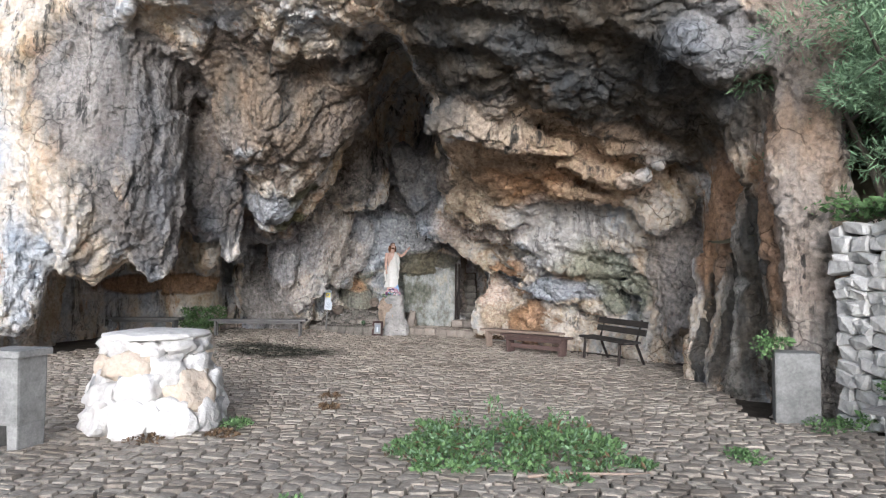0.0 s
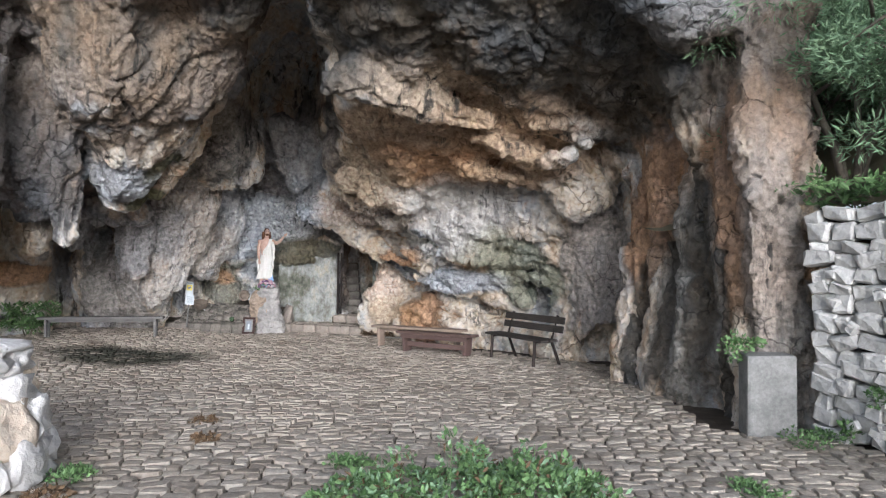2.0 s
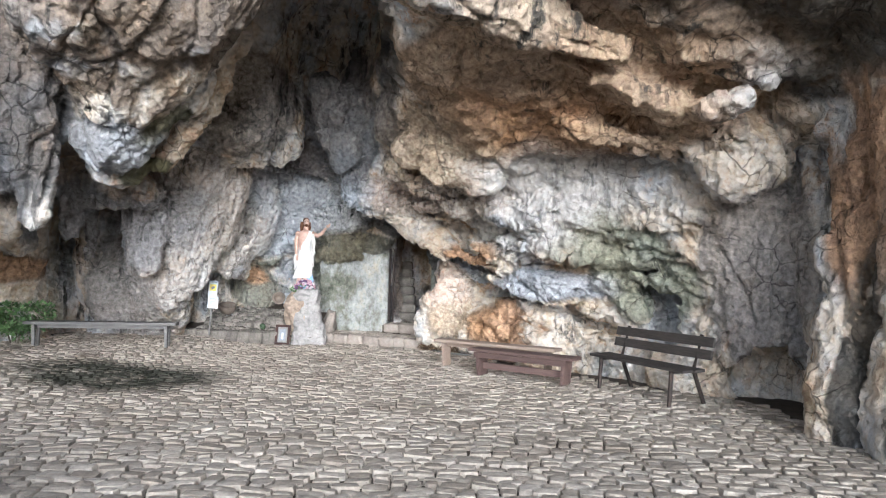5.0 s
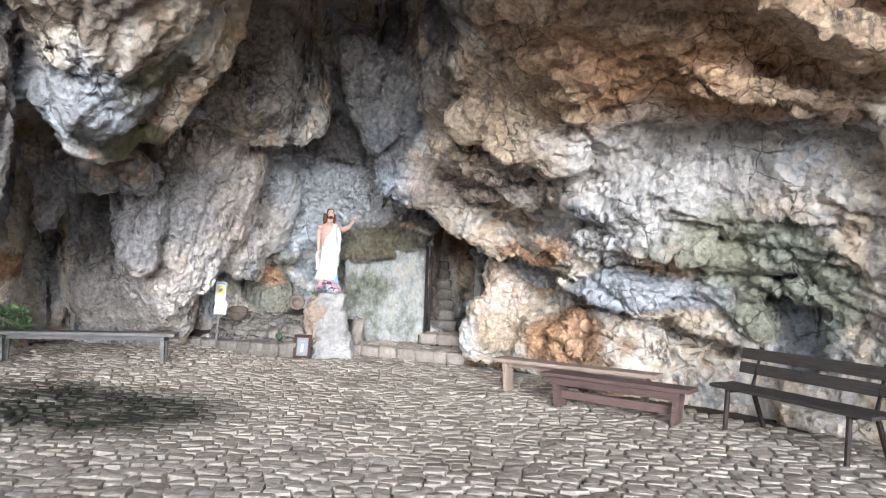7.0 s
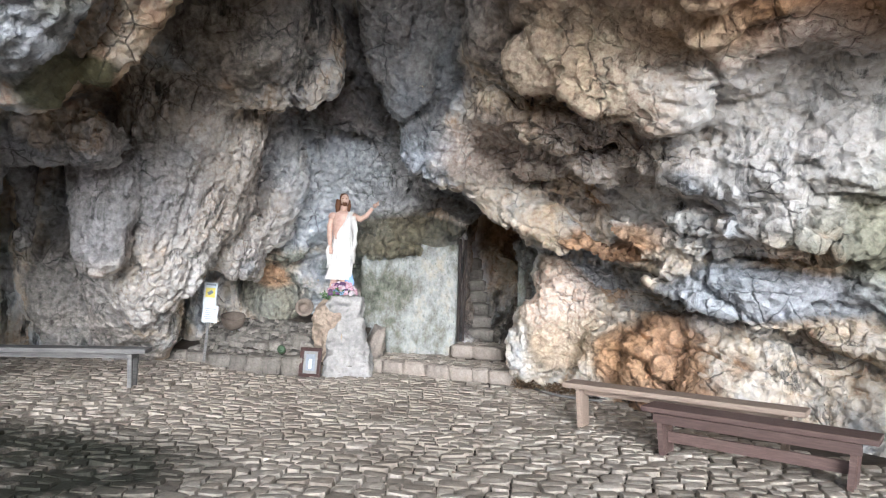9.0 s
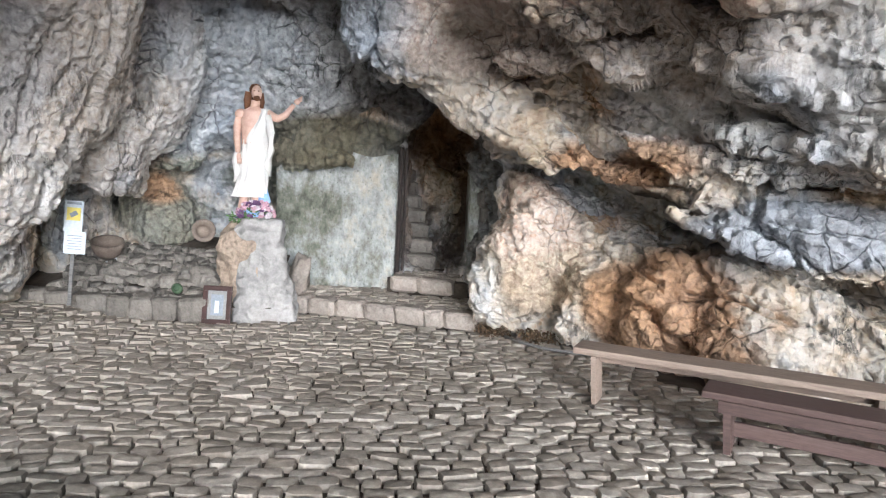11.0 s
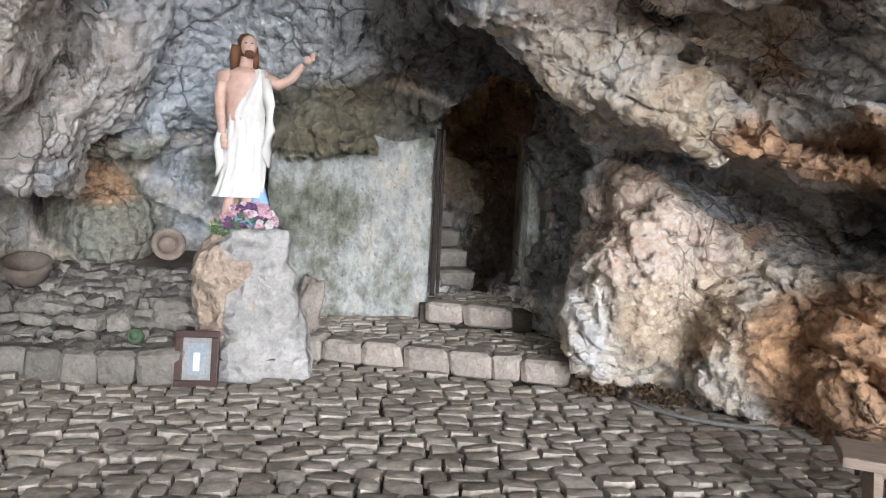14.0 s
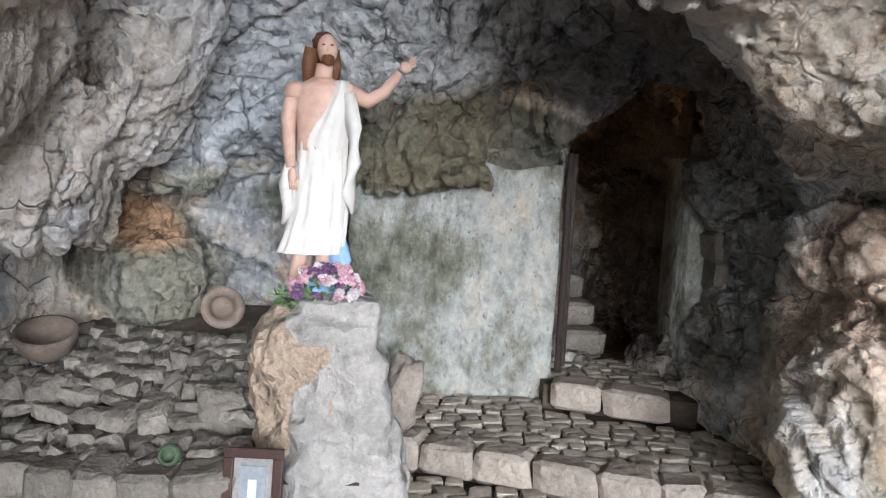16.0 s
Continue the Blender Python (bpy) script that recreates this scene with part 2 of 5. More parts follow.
def add_box(bm, size, m=Matrix(), bevel=0.0, rough=0.0, cuts=0):
    r = bmesh.ops.create_cube(bm, size=1.0, matrix=m @ Matrix.Diagonal((*size, 1)))
    vs = r["verts"]
    if bevel:
        es = list({e for v in vs for e in v.link_edges})
        rb = bmesh.ops.bevel(bm, geom=es, offset=bevel, segments=2, affect="EDGES", profile=0.6)
        vs = list({v for f in rb["faces"] for v in f.verts} | {v for v in vs if v.is_valid})
    if cuts:
        es = list({e for v in vs for e in v.link_edges})
        bmesh.ops.subdivide_edges(bm, edges=es, cuts=cuts, use_grid_fill=True)
        vs = list(bm.verts)
    if rough:
        for v in vs:
            v.co += noise.noise_vector(v.co * 6) * rough
    return vs


def box_part(name, size, m, material, parent, bevel=0.006, rough=0.0, label=""):
    bm = bmesh.new()
    add_box(bm, size, m, bevel, rough)
    return part(name, bm, material, parent, label)


def tube(bm, pts, radii, n=8, flat=1.0):
    """A tapered tube along points."""
    rings = []
    for i, p in enumerate(pts):
        a = Vector(pts[max(i - 1, 0)])
        c = Vector(pts[min(i + 1, len(pts) - 1)])
        q = (c - a).to_track_quat("Z", "Y")
        rings.append([bm.verts.new(Vector(p) + q @ Vector((math.cos(2 * math.pi * k / n) * radii[i], math.sin(2 * math.pi * k / n) * radii[i] * flat, 0))) for k in range(n)])
    for r0, r1 in zip(rings, rings[1:]):
        for k in range(n):
            bm.faces.new((r0[k], r0[(k + 1) % n], r1[(k + 1) % n], r1[k]))
    bm.faces.new(rings[0][::-1])
    bm.faces.new(rings[-1])


def lump(bm, c, r, m=Matrix(), sub=2, rough=0.18, freq=1.6, seed=0.0, boxy=0.75):
    """A rounded, uneven stone."""
    res = bmesh.ops.create_icosphere(bm, subdivisions=sub, radius=1.0)
    for v in res["verts"]:
        p = v.co.copy()
        k = 1 + rough * noise.noise(p * freq + Vector((seed, seed * 1.7, -seed))) + rough * 0.5 * noise.noise(p * freq * 2.7 + Vector((seed, 3, seed)))
        q = Vector([math.copysign(abs(x) ** boxy, x) for x in p]) * k
        v.co = Vector(c) + m.to_3x3() @ Vector((q.x * r[0], q.y * r[1], q.z * r[2]))
    return res["verts"]


def empty(name, m, label, category, group="", kind=""):
    e = new(name)
    e.matrix_world = m
    return tagged(e, label, category, group, kind)


def smooth(ob):
    ob.data.polygons.foreach_set("use_smooth", [True] * len(ob.data.polygons))
    return ob


def floor_z(x, y):
    """The yard rises a little towards the far recess."""
    t = min(max((-4.2 - x) / 1.6, 0), 1)
    return 0.12 * t * t * (3 - 2 * t)


# ---- the cave: one solid of rock, carved and built up ----
CELL = 0.08
LO = np.array((-11.6, 3.2, -0.4))
DIMS = (240, 218, 112)
AX = [LO[i] + CELL * np.arange(DIMS[i]) for i in range(3)]
rng = np.random.default_rng(7)


def spline_matrix(coords_1d, step, phase):
    """Cubic B-spline weights that spread a coarse lattice over a line of points."""
    u = (coords_1d - coords_1d[0]) / step + phase
    i = np.floor(u).astype(int)
    t = u - i
    n = i.max() + 4
    out = np.zeros((len(u), n), np.float32)
    w = ((1 - t) ** 3 / 6, (3 * t ** 3 - 6 * t ** 2 + 4) / 6, (-3 * t ** 3 + 3 * t ** 2 + 3 * t + 1) / 6, t ** 3 / 6)
    for k in range(4):
        out[np.arange(len(u)), i + k] += w[k]
    return out


def lattice_noise(step):
    ms = [spline_matrix(AX[i], step[i], 0.37) for i in range(3)]
    lat = rng.normal(0, 1.9, [m.shape[1] for m in ms]).astype(np.float32)
    a = np.tensordot(ms[0], lat, (1, 0))
    a = np.tensordot(a, ms[1], (1, 1))
    return np.ascontiguousarray(np.tensordot(a, ms[2], (1, 1)))


def smax(a, b, k):
    h = np.clip(k - np.abs(a - b), 0, None)
    return np.maximum(a, b) + h * h / (4 * k)


def plan_distance(px, py, poly):
    """Distance to an outline in plan: negative inside it."""
    best = np.full(px.shape, 1e9)
    inside = np.zeros(px.shape, bool)
    for (x0, y0), (x1, y1) in zip(poly, poly[1:] + poly[:1]):
        ex, ey = x1 - x0, y1 - y0
        t = np.clip(((px - x0) * ex + (py - y0) * ey) / (ex * ex + ey * ey), 0, 1)
        best = np.minimum(best, (px - x0 - t * ex) ** 2 + (py - y0 - t * ey) ** 2)
        inside ^= ((y0 > py) != (y1 > py)) & (px < (x1 - x0) * (py - y0) / (y1 - y0 + 1e-12) + x0)
    return np.where(inside, -1, 1) * np.sqrt(best)


X, Y = (g.astype(np.float32) for g in np.meshgrid(AX[0], AX[1], indexing="ij"))
OUTLINE = [(7.5, 1.0), (5.3, 2.6), (4.75, 4.6), (3.95, 5.1), (4.0, 6.9), (3.75, 8.2), (3.85, 9.6), (3.1, 10.4), (2.4, 11.7),
           (1.6, 12.5), (0.8, 13.3), (0.1, 14.2), (-0.75, 14.9), (-0.95, 16.6), (-1.9, 16.75), (-3.3, 16.75), (-5.3, 16.7),
           (-5.9, 16.2), (-6.6, 15.9), (-8.3, 15.3), (-9.6, 13.2), (-9.9, 10.5), (-8.8, 8.3), (-8.3, 5.5), (-9.5, 1.0)]
wall_d = plan_distance(X, Y, OUTLINE).astype(np.float32)
ZG = AX[2].astype(np.float32)[None, None, :]
X3, Y3 = X[:, :, None], Y[:, :, None]

# the roof falls towards the back; the alcove behind the pedestal leans forward
roof = 4.1 - 0.28 * (Y - 7.5) + 0.25 * np.clip(6.5 - Y, 0, 2) - 0.13 * np.clip(X - 1.2, 0, None)
left = np.clip((0.2 - X) / 1.5, 0, 1)
roof = roof * (1 - left) + (5.0 - 0.3 * (Y - 8)) * left
alc = np.clip((Y - 13.6) / 1.2, 0, 1) * np.clip((-2.0 - X) / 0.5, 0, 1) * np.clip((X + 6.2) / 0.5, 0, 1)
roof = roof * (1 - alc) + (3.75 - 1.12 * (Y - 15)) * alc
far_left = np.clip((-6.0 - X) / 1.5, 0, 1)
roof = roof * (1 - far_left) + (3.6 - 0.12 * (Y - 8)) * far_left
lean = np.clip(X + 0.2, 0, 1) * np.clip((Y - 9.4) / 1.5, 0, 1)

rock = smax(wall_d[:, :, None] + 0.42 * lean[:, :, None] * np.clip(ZG - 0.9, 0, 3), 0.85 * (ZG - roof[:, :, None]), 0.7)
rock = np.where(wall_d[:, :, None] + 0 * ZG < 0, rock, np.maximum(rock, wall_d[:, :, None]))


def block(c, r):
    """The stretch of the lattice round a feature."""
    return tuple(slice(max(int((c[i] - r[i] - LO[i]) / CELL), 0), max(min(int((c[i] + r[i] - LO[i]) / CELL) + 2, DIMS[i]), 1)) for i in range(3))


def ball_value(s, c, r, turn):
    g = np.stack(np.meshgrid(AX[0][s[0]] - c[0], AX[1][s[1]] - c[1], AX[2][s[2]] - c[2], indexing="ij"), -1).astype(np.float32)
    rot = np.array(Euler([radians(a) for a in turn]).to_matrix(), np.float32)
    q = (g @ rot) / np.array(r, np.float32)
    return (1 - np.sqrt((q * q).sum(-1))) * min(r)


def add_rock(c, r, turn=(0, 0, 0), k=0.25):
    s = block(c, [max(r) * 1.25 + 0.3] * 3)
    rock[s] = smax(rock[s], ball_value(s, c, r, turn), k)


def carve(c, r, turn=(0, 0, 0), k=0.15):
    s = block(c, [max(r) * 1.25 + 0.3] * 3)
    rock[s] = -smax(-rock[s], ball_value(s, c, r, turn), k)


def rib(a, b, ra, rb, k=0.2, cut=False):
    """A rounded rib of rock, or a slot cut in it, from a to b."""
    lo = np.minimum(a, b) - max(ra, rb) - 0.4
    hi = np.maximum(a, b) + max(ra, rb) + 0.4
    s = block((lo + hi) / 2, (hi - lo) / 2)
    g = np.stack(np.meshgrid(AX[0][s[0]], AX[1][s[1]], AX[2][s[2]], indexing="ij"), -1).astype(np.float32)
    d = np.subtract(b, a).astype(np.float32)
    t = np.clip(((g - np.array(a, np.float32)) @ d) / (d @ d), 0, 1)
    v = ra + (rb - ra) * t - np.sqrt(((g - np.array(a, np.float32) - t[..., None] * d) ** 2).sum(-1))
    rock[s] = -smax(-rock[s], v, k) if cut else smax(rock[s], v, k)


# tall dark chimney above the middle of the cave
carve((-1.75, 10.6, 4.9), (0.75, 3.0, 1.7), (-8, 10, 6), 0.5)
carve((-2.8, 13.2, 4.7), (0.5, 1.2, 1.7), (0, 12, 0), 0.4)
carve((-2.6, 11.7, 5.1), (0.95, 2.3, 1.75), (0, 14, 4), 0.4)
carve((-3.75, 12.1, 4.6), (0.85, 1.0, 1.25), (0, 10, 0), 0.3)
# hanging mass over the yard and its tip
add_rock((-3.75, 8.9, 5.1), (1.25, 1.5, 1.75), (0, 24, 0), 0.4)
add_rock((-4.35, 9.7, 3.85), (0.72, 0.75, 0.9), (0, 14, 0), 0.3)
add_rock((-4.52, 9.85, 3.15), (0.46, 0.5, 0.42), (0, 10, 0), 0.12)
rib((-3.3, 10.2, 4.6), (-4.2, 10.6, 2.9), 0.36, 0.2, 0.1)
rib((-3.0, 9.6, 4.9), (-3.6, 10.1, 3.6), 0.3, 0.2, 0.1)
add_rock((-3.9, 9.3, 4.3), (0.85, 0.9, 1.3), (0, 22, 0), 0.3)
rib((-3.8, 9.2, 4.9), (-4.75, 9.55, 3.1), 0.34, 0.2, 0.1)
rib((-4.4, 9.1, 4.9), (-5.05, 9.6, 3.15), 0.3, 0.2, 0.1)
rib((-3.55, 9.05, 4.8), (-4.35, 9.2, 3.1), 0.09, 0.08, 0.06, True)
rib((-3.1, 9.3, 4.7), (-4.2, 9.85, 3.0), 0.13, 0.1, 0.06, True)
rib((-3.3, 9.8, 4.4), (-4.25, 10.25, 2.9), 0.13, 0.1, 0.06, True)
add_rock((-4.75, 10.5, 3.0), (0.4, 0.4, 0.35), k=0.15)
# masses farther along that side
add_rock((-5.75, 9.2, 4.0), (0.75, 0.9, 1.75), (6, -6, 0), 0.25)
rib((-5.0, 9.2, 4.2), (-5.15, 9.3, 2.05), 0.42, 0.2, 0.15)
rib((-6.6, 9.3, 3.6), (-6.55, 9.5, 2.3), 0.42, 0.2, 0.12)
rib((-5.7, 9.5, 3.4), (-5.97, 9.95, 1.95), 0.32, 0.17, 0.12)
rib((-5.35, 9.0, 3.6), (-5.6, 9.6, 2.2), 0.1, 0.07, 0.05, True)
rib((-6.2, 8.9, 3.8), (-6.25, 9.4, 2.3), 0.1, 0.07, 0.05, True)
add_rock((-5.75, 7.1, 4.4), (0.62, 1.0, 2.5), (4, -3, 0), 0.25)
add_rock((-6.6, 6.9, 3.9), (0.8, 1.0, 2.3), (0, -5, 0), 0.25)
rib((-7.6, 6.3, 4.5), (-7.6, 6.4, 1.2), 1.0, 0.5, 0.3)
rib((-4.75, 8.4, 5.5), (-4.85, 8.9, 2.9), 0.16, 0.12, 0.1, True)
add_rock((-5.6, 12.2, 2.75), (0.75, 0.6, 0.42), (0, 10, 0), 0.15)
rib((-5.55, 12.9, 2.5), (-5.6, 13.0, 1.55), 0.3, 0.24, 0.12)
rib((-6.55, 12.2, 2.9), (-6.65, 12.4, 2.05), 0.24, 0.14, 0.1)
rib((-7.3, 12.0, 3.0), (-7.4, 12.1, 1.9), 0.4, 0.25, 0.15)
rib((-6.0, 13.3, 2.6), (-6.05, 13.45, 1.45), 0.2, 0.13, 0.08)
rib((-6.9, 13.4, 2.6), (-6.95, 13.6, 1.7), 0.2, 0.1, 0.08)
rib((-7.0, 11.3, 3.2), (-7.05, 11.4, 2.1), 0.22, 0.1, 0.08)
carve((-6.6, 14.4, 1.0), (0.5, 1.4, 1.3), k=0.2)
rib((-8.6, 13.6, 0.0), (-8.2, 13.0, 2.6), 0.6, 0.7, 0.3)
rib((-7.5, 15.3, 0.0), (-7.3, 14.6, 2.4), 0.5, 0.6, 0.25)
# buttress beside the alcove, split by a long crack and a hanging wedge
rib((-6.6, 15.4, 0.0), (-5.75, 14.2, 1.7), 0.6, 0.66, 0.25)
rib((-5.75, 14.2, 1.7), (-5.1, 13.95, 3.2), 0.66, 0.85, 0.25)
rib((-5.1, 13.95, 3.2), (-4.6, 13.85, 5.2), 0.85, 0.75, 0.2)
rib((-4.95, 14.5, 2.2), (-4.15, 13.9, 5.2), 0.3, 0.5, 0.12)
rib((-5.7, 16.4, 0.2), (-4.9, 14.9, 3.0), 0.4, 0.6, 0.2)
rib((-4.75, 15.9, 2.2), (-3.95, 14.1, 4.2), 0.42, 0.55, 0.12)
rib((-5.28, 15.62, 2.3), (-5.3, 15.62, 1.82), 0.2, 0.16, 0.06)
rib((-5.62, 15.25, 1.95), (-5.45, 15.0, 2.5), 0.07, 0.05, 0.06, True)
for depth in (0.84, 0.88, 0.92, 0.96, 1.0, 1.04):
    a, b = (Vector((-0.77, 4.05, 1.48)).lerp(Vector(p), depth) for p in ((-4.9, 15.6, 1.95), (-3.4, 13.4, 4.1)))
    rib(tuple(a), tuple(b), 0.14, 0.2, 0.05, True)
carve((-5.2, 14.75, 0.85), (0.5, 0.65, 0.8), k=0.15)
carve((-5.3, 15.75, 0.95), (0.5, 0.75, 0.65), k=0.12)
# alcove: stepped recess low down, dark slanting gap above
carve((-4.1, 16.45, 1.15), (1.15, 0.75, 0.75), k=0.2)
carve((-3.6, 15.6, 3.45), (0.5, 0.12, 0.3), (0, 40, 0), 0.06)
add_rock((-4.9, 16.9, 0.75), (0.6, 0.4, 0.6), k=0.2)
rib((-4.9, 16.6, 1.75), (-2.5, 16.4, 1.85), 0.13, 0.18, 0.12)
# rib that runs down to the doorway and the gap under it
rib((-2.55, 13.3, 4.6), (-2.1, 14.2, 3.05), 0.36, 0.32, 0.2)
rib((-2.1, 14.2, 3.05), (-1.1, 14.7, 2.5), 0.34, 0.28, 0.18)
rib((-1.2, 14.7, 2.55), (-0.45, 14.2, 2.0), 0.32, 0.36, 0.2)
carve((-2.45, 15.4, 2.55), (0.22, 0.8, 0.5), (0, -25, 0), 0.12)
rib((-2.5, 14.9, 3.3), (-1.75, 15.4, 2.5), 0.15, 0.16, 0.1, True)
rib((-2.3, 16.2, 2.75), (-1.0, 16.2, 2.6), 0.3, 0.3, 0.15)
rib((-3.5, 16.55, 2.0), (-2.0, 16.55, 2.2), 0.14, 0.14, 0.2)
rib((-2.0, 16.45, 2.2), (-0.9, 16.55, 2.62), 0.18, 0.17, 0.12)
# doorway and the stair passage behind it
carve((-1.38, 15.9, 1.25), (0.56, 1.3, 1.15), k=0.1)
carve((-1.3, 17.6, 1.5), (0.62, 1.9, 1.35), k=0.1)
carve((-1.6, 18.4, 2.2), (0.8, 1.0, 0.9), k=0.1)
# boulders beside the door, and the deep slanting crevice above them
add_rock((-0.55, 14.75, 0.85), (0.48, 0.55, 0.8), (0, 14, 0), 0.12)
add_rock((-0.38, 14.62, 1.3), (0.36, 0.3, 0.34), (0, 20, 0), 0.1)
add_rock((-0.62, 14.72, 0.9), (0.34, 0.3, 0.62), (0, 16, 0), 0.08)
add_rock((0.15, 14.25, 0.45), (0.5, 0.4, 0.6), k=0.15)
add_rock((0.65, 13.7, 0.45), (0.55, 0.4, 0.58), (0, 10, 0), 0.15)
add_rock((1.25, 13.0, 0.35), (0.5, 0.35, 0.5), k=0.15)
carve((0.35, 14.0, 1.4), (0.85, 0.42, 0.17), (0, 22, -42), 0.08)
carve((1.4, 12.75, 1.0), (0.9, 0.55, 0.15), (0, 17, -42), 0.08)
rib((-0.6, 14.2, 1.95), (0.5, 13.1, 1.65), 0.22, 0.22, 0.1)
rib((0.5, 13.1, 1.65), (1.6, 12.1, 1.15), 0.24, 0.2, 0.12)
rib((0.3, 13.0, 1.45), (1.5, 12.25, 1.0), 0.12, 0.12, 0.06)
# bright face, its ledge and the folds that hang from the roof
rib((-0.85, 13.75, 2.8), (0.45, 12.1, 2.55), 0.18, 0.2, 0.1)
rib((-0.65, 13.55, 2.5), (0.5, 12.05, 2.28), 0.05, 0.07, 0.04, True)
carve((-0.15, 12.5, 3.05), (0.7, 0.5, 0.16), (0, 10, -50), 0.12)
carve((0.0, 11.3, 2.85), (0.75, 0.42, 0.2), (0, 12, -50), 0.12)
rib((-0.55, 14.05, 2.05), (0.35, 13.0, 1.88), 0.15, 0.17, 0.08)
rib((0.35, 13.0, 1.88), (1.45, 11.45, 1.72), 0.17, 0.18, 0.08)
rib((-0.2, 13.55, 1.86), (1.2, 11.9, 1.55), 0.05, 0.05, 0.04, True)
add_rock((1.55, 11.7, 2.4), (0.75, 0.5, 0.75), (20, 0, -30), 0.25)
rib((-0.35, 11.0, 3.75), (0.75, 10.6, 3.45), 0.26, 0.22, 0.12)
rib((-1.0, 11.8, 3.35), (0.2, 11.4, 3.05), 0.26, 0.24, 0.12)
rib((-1.3, 12.9, 3.2), (-0.2, 12.5, 2.85), 0.22, 0.2, 0.1)
rib((-0.3, 7.6, 4.15), (1.5, 8.3, 3.75), 0.3, 0.32, 0.15)
add_rock((1.35, 10.7, 3.35), (0.6, 0.4, 0.28), (0, 18, 0), 0.12)
rib((1.5, 10.55, 3.35), (2.6, 10.1, 3.2), 0.22, 0.2, 0.1)
add_rock((2.6, 8.3, 3.3), (0.36, 0.3, 0.15), (0, -14, 0), 0.08)
rib((0.9, 8.6, 3.8), (2.3, 9.0, 3.3), 0.18, 0.22, 0.12)
rib((1.0, 9.7, 3.45), (2.6, 9.6, 3.1), 0.16, 0.2, 0.1)
add_rock((3.2, 9.4, 2.9), (0.5, 0.5, 0.55), k=0.2)
carve((2.95, 11.5, 1.3), (0.35, 0.4, 0.62), k=0.15)
rib((2.5, 11.5, 1.9), (3.2, 10.9, 1.85), 0.16, 0.2, 0.1)
carve((3.75, 9.9, 0.25), (0.45, 0.6, 0.4), k=0.15)
# fluted pillar at the mouth
rib((3.8, 8.25, 0.0), (4.0, 8.6, 3.3), 0.42, 0.36, 0.12)
rib((3.95, 7.5, 0.0), (4.1, 7.8, 3.2), 0.36, 0.4, 0.1)
rib((4.0, 6.75, 0.0), (4.15, 6.9, 2.6), 0.36, 0.28, 0.1)
rib((4.15, 6.5, 3.4), (4.2, 6.45, 2.6), 0.3, 0.16, 0.1)
rib((4.25, 5.85, 0.7), (4.45, 5.95, 3.4), 0.4, 0.42, 0.1)
rib((4.1, 5.3, 0.0), (4.5, 5.3, 2.4), 0.35, 0.4, 0.12)
rib((3.7, 8.95, 0.3), (3.85, 9.1, 3.0), 0.28, 0.28, 0.1, True)
rib((3.6, 7.85, 0.4), (3.78, 8.02, 2.6), 0.13, 0.14, 0.06, True)
rib((3.7, 6.35, 0.6), (3.82, 6.35, 2.6), 0.2, 0.24, 0.08, True)
rib((3.58, 7.12, 0.2), (3.68, 7.18, 2.3), 0.15, 0.15, 0.06, True)
add_rock((4.7, 5.7, 4.1), (0.6, 0.5, 0.6), k=0.2)
add_rock((3.3, 5.5, 4.4), (0.7, 0.6, 0.4), (0, 20, 0), 0.25)

# outer cliff face above the mouth
lip = 4.7 + 0.6 * np.clip((X - 2.6) / 1.5, 0, 1) + 5.0 * np.clip((X - 4.75) / 1.2, 0, 1) + 1.3 * np.clip((-4.2 - X) / 1.2, 0, 1)
face = Y3 - lip[:, :, None] - 0.3 * np.clip(ZG - 5.2, 0, 9)
rock = -smax(-rock, -(face), 0.15)

# relief: bulges, beds that dip across the face, upright flutes, blocks
beds = lattice_noise((1.6, 1.6, 0.9))
warp = lattice_noise((1.1, 1.1, 1.1))
s = (ZG + 0.38 * X3 - 0.12 * Y3) / 0.85 + 0.75 * beds
saw = s - np.floor(s)
on_right = np.clip((X3 + 1.6) / 1.0, 0, 1) * np.clip((3.4 - X3) / 0.6, 0, 1)
rock += 0.19 * on_right * (0.42 - saw ** 1.6) * np.clip(ZG - 0.6, 0.25, 1)
rock += 0.075 * warp + 0.04 * beds
flute = lattice_noise((0.34, 0.34, 1.5))
rock += 0.08 * flute * (1 - 0.8 * on_right)
crag = lattice_noise((0.42, 0.42, 0.36))
rock += 0.03 * np.abs(crag) - 0.02
rock += 0.014 * lattice_noise((0.2, 0.2, 0.2))
rock += 0.008 * lattice_noise((0.11, 0.11, 0.11))

# trim to a hill
edge = np.minimum(np.minimum(X3 + 11.2, 7.1 - X3), np.minimum(Y3 - 3.5, 20.2 - Y3))
rock = np.minimum(rock, np.minimum(edge + 0 * ZG, 7.9 + 0.25 * warp - ZG + 0 * X3))


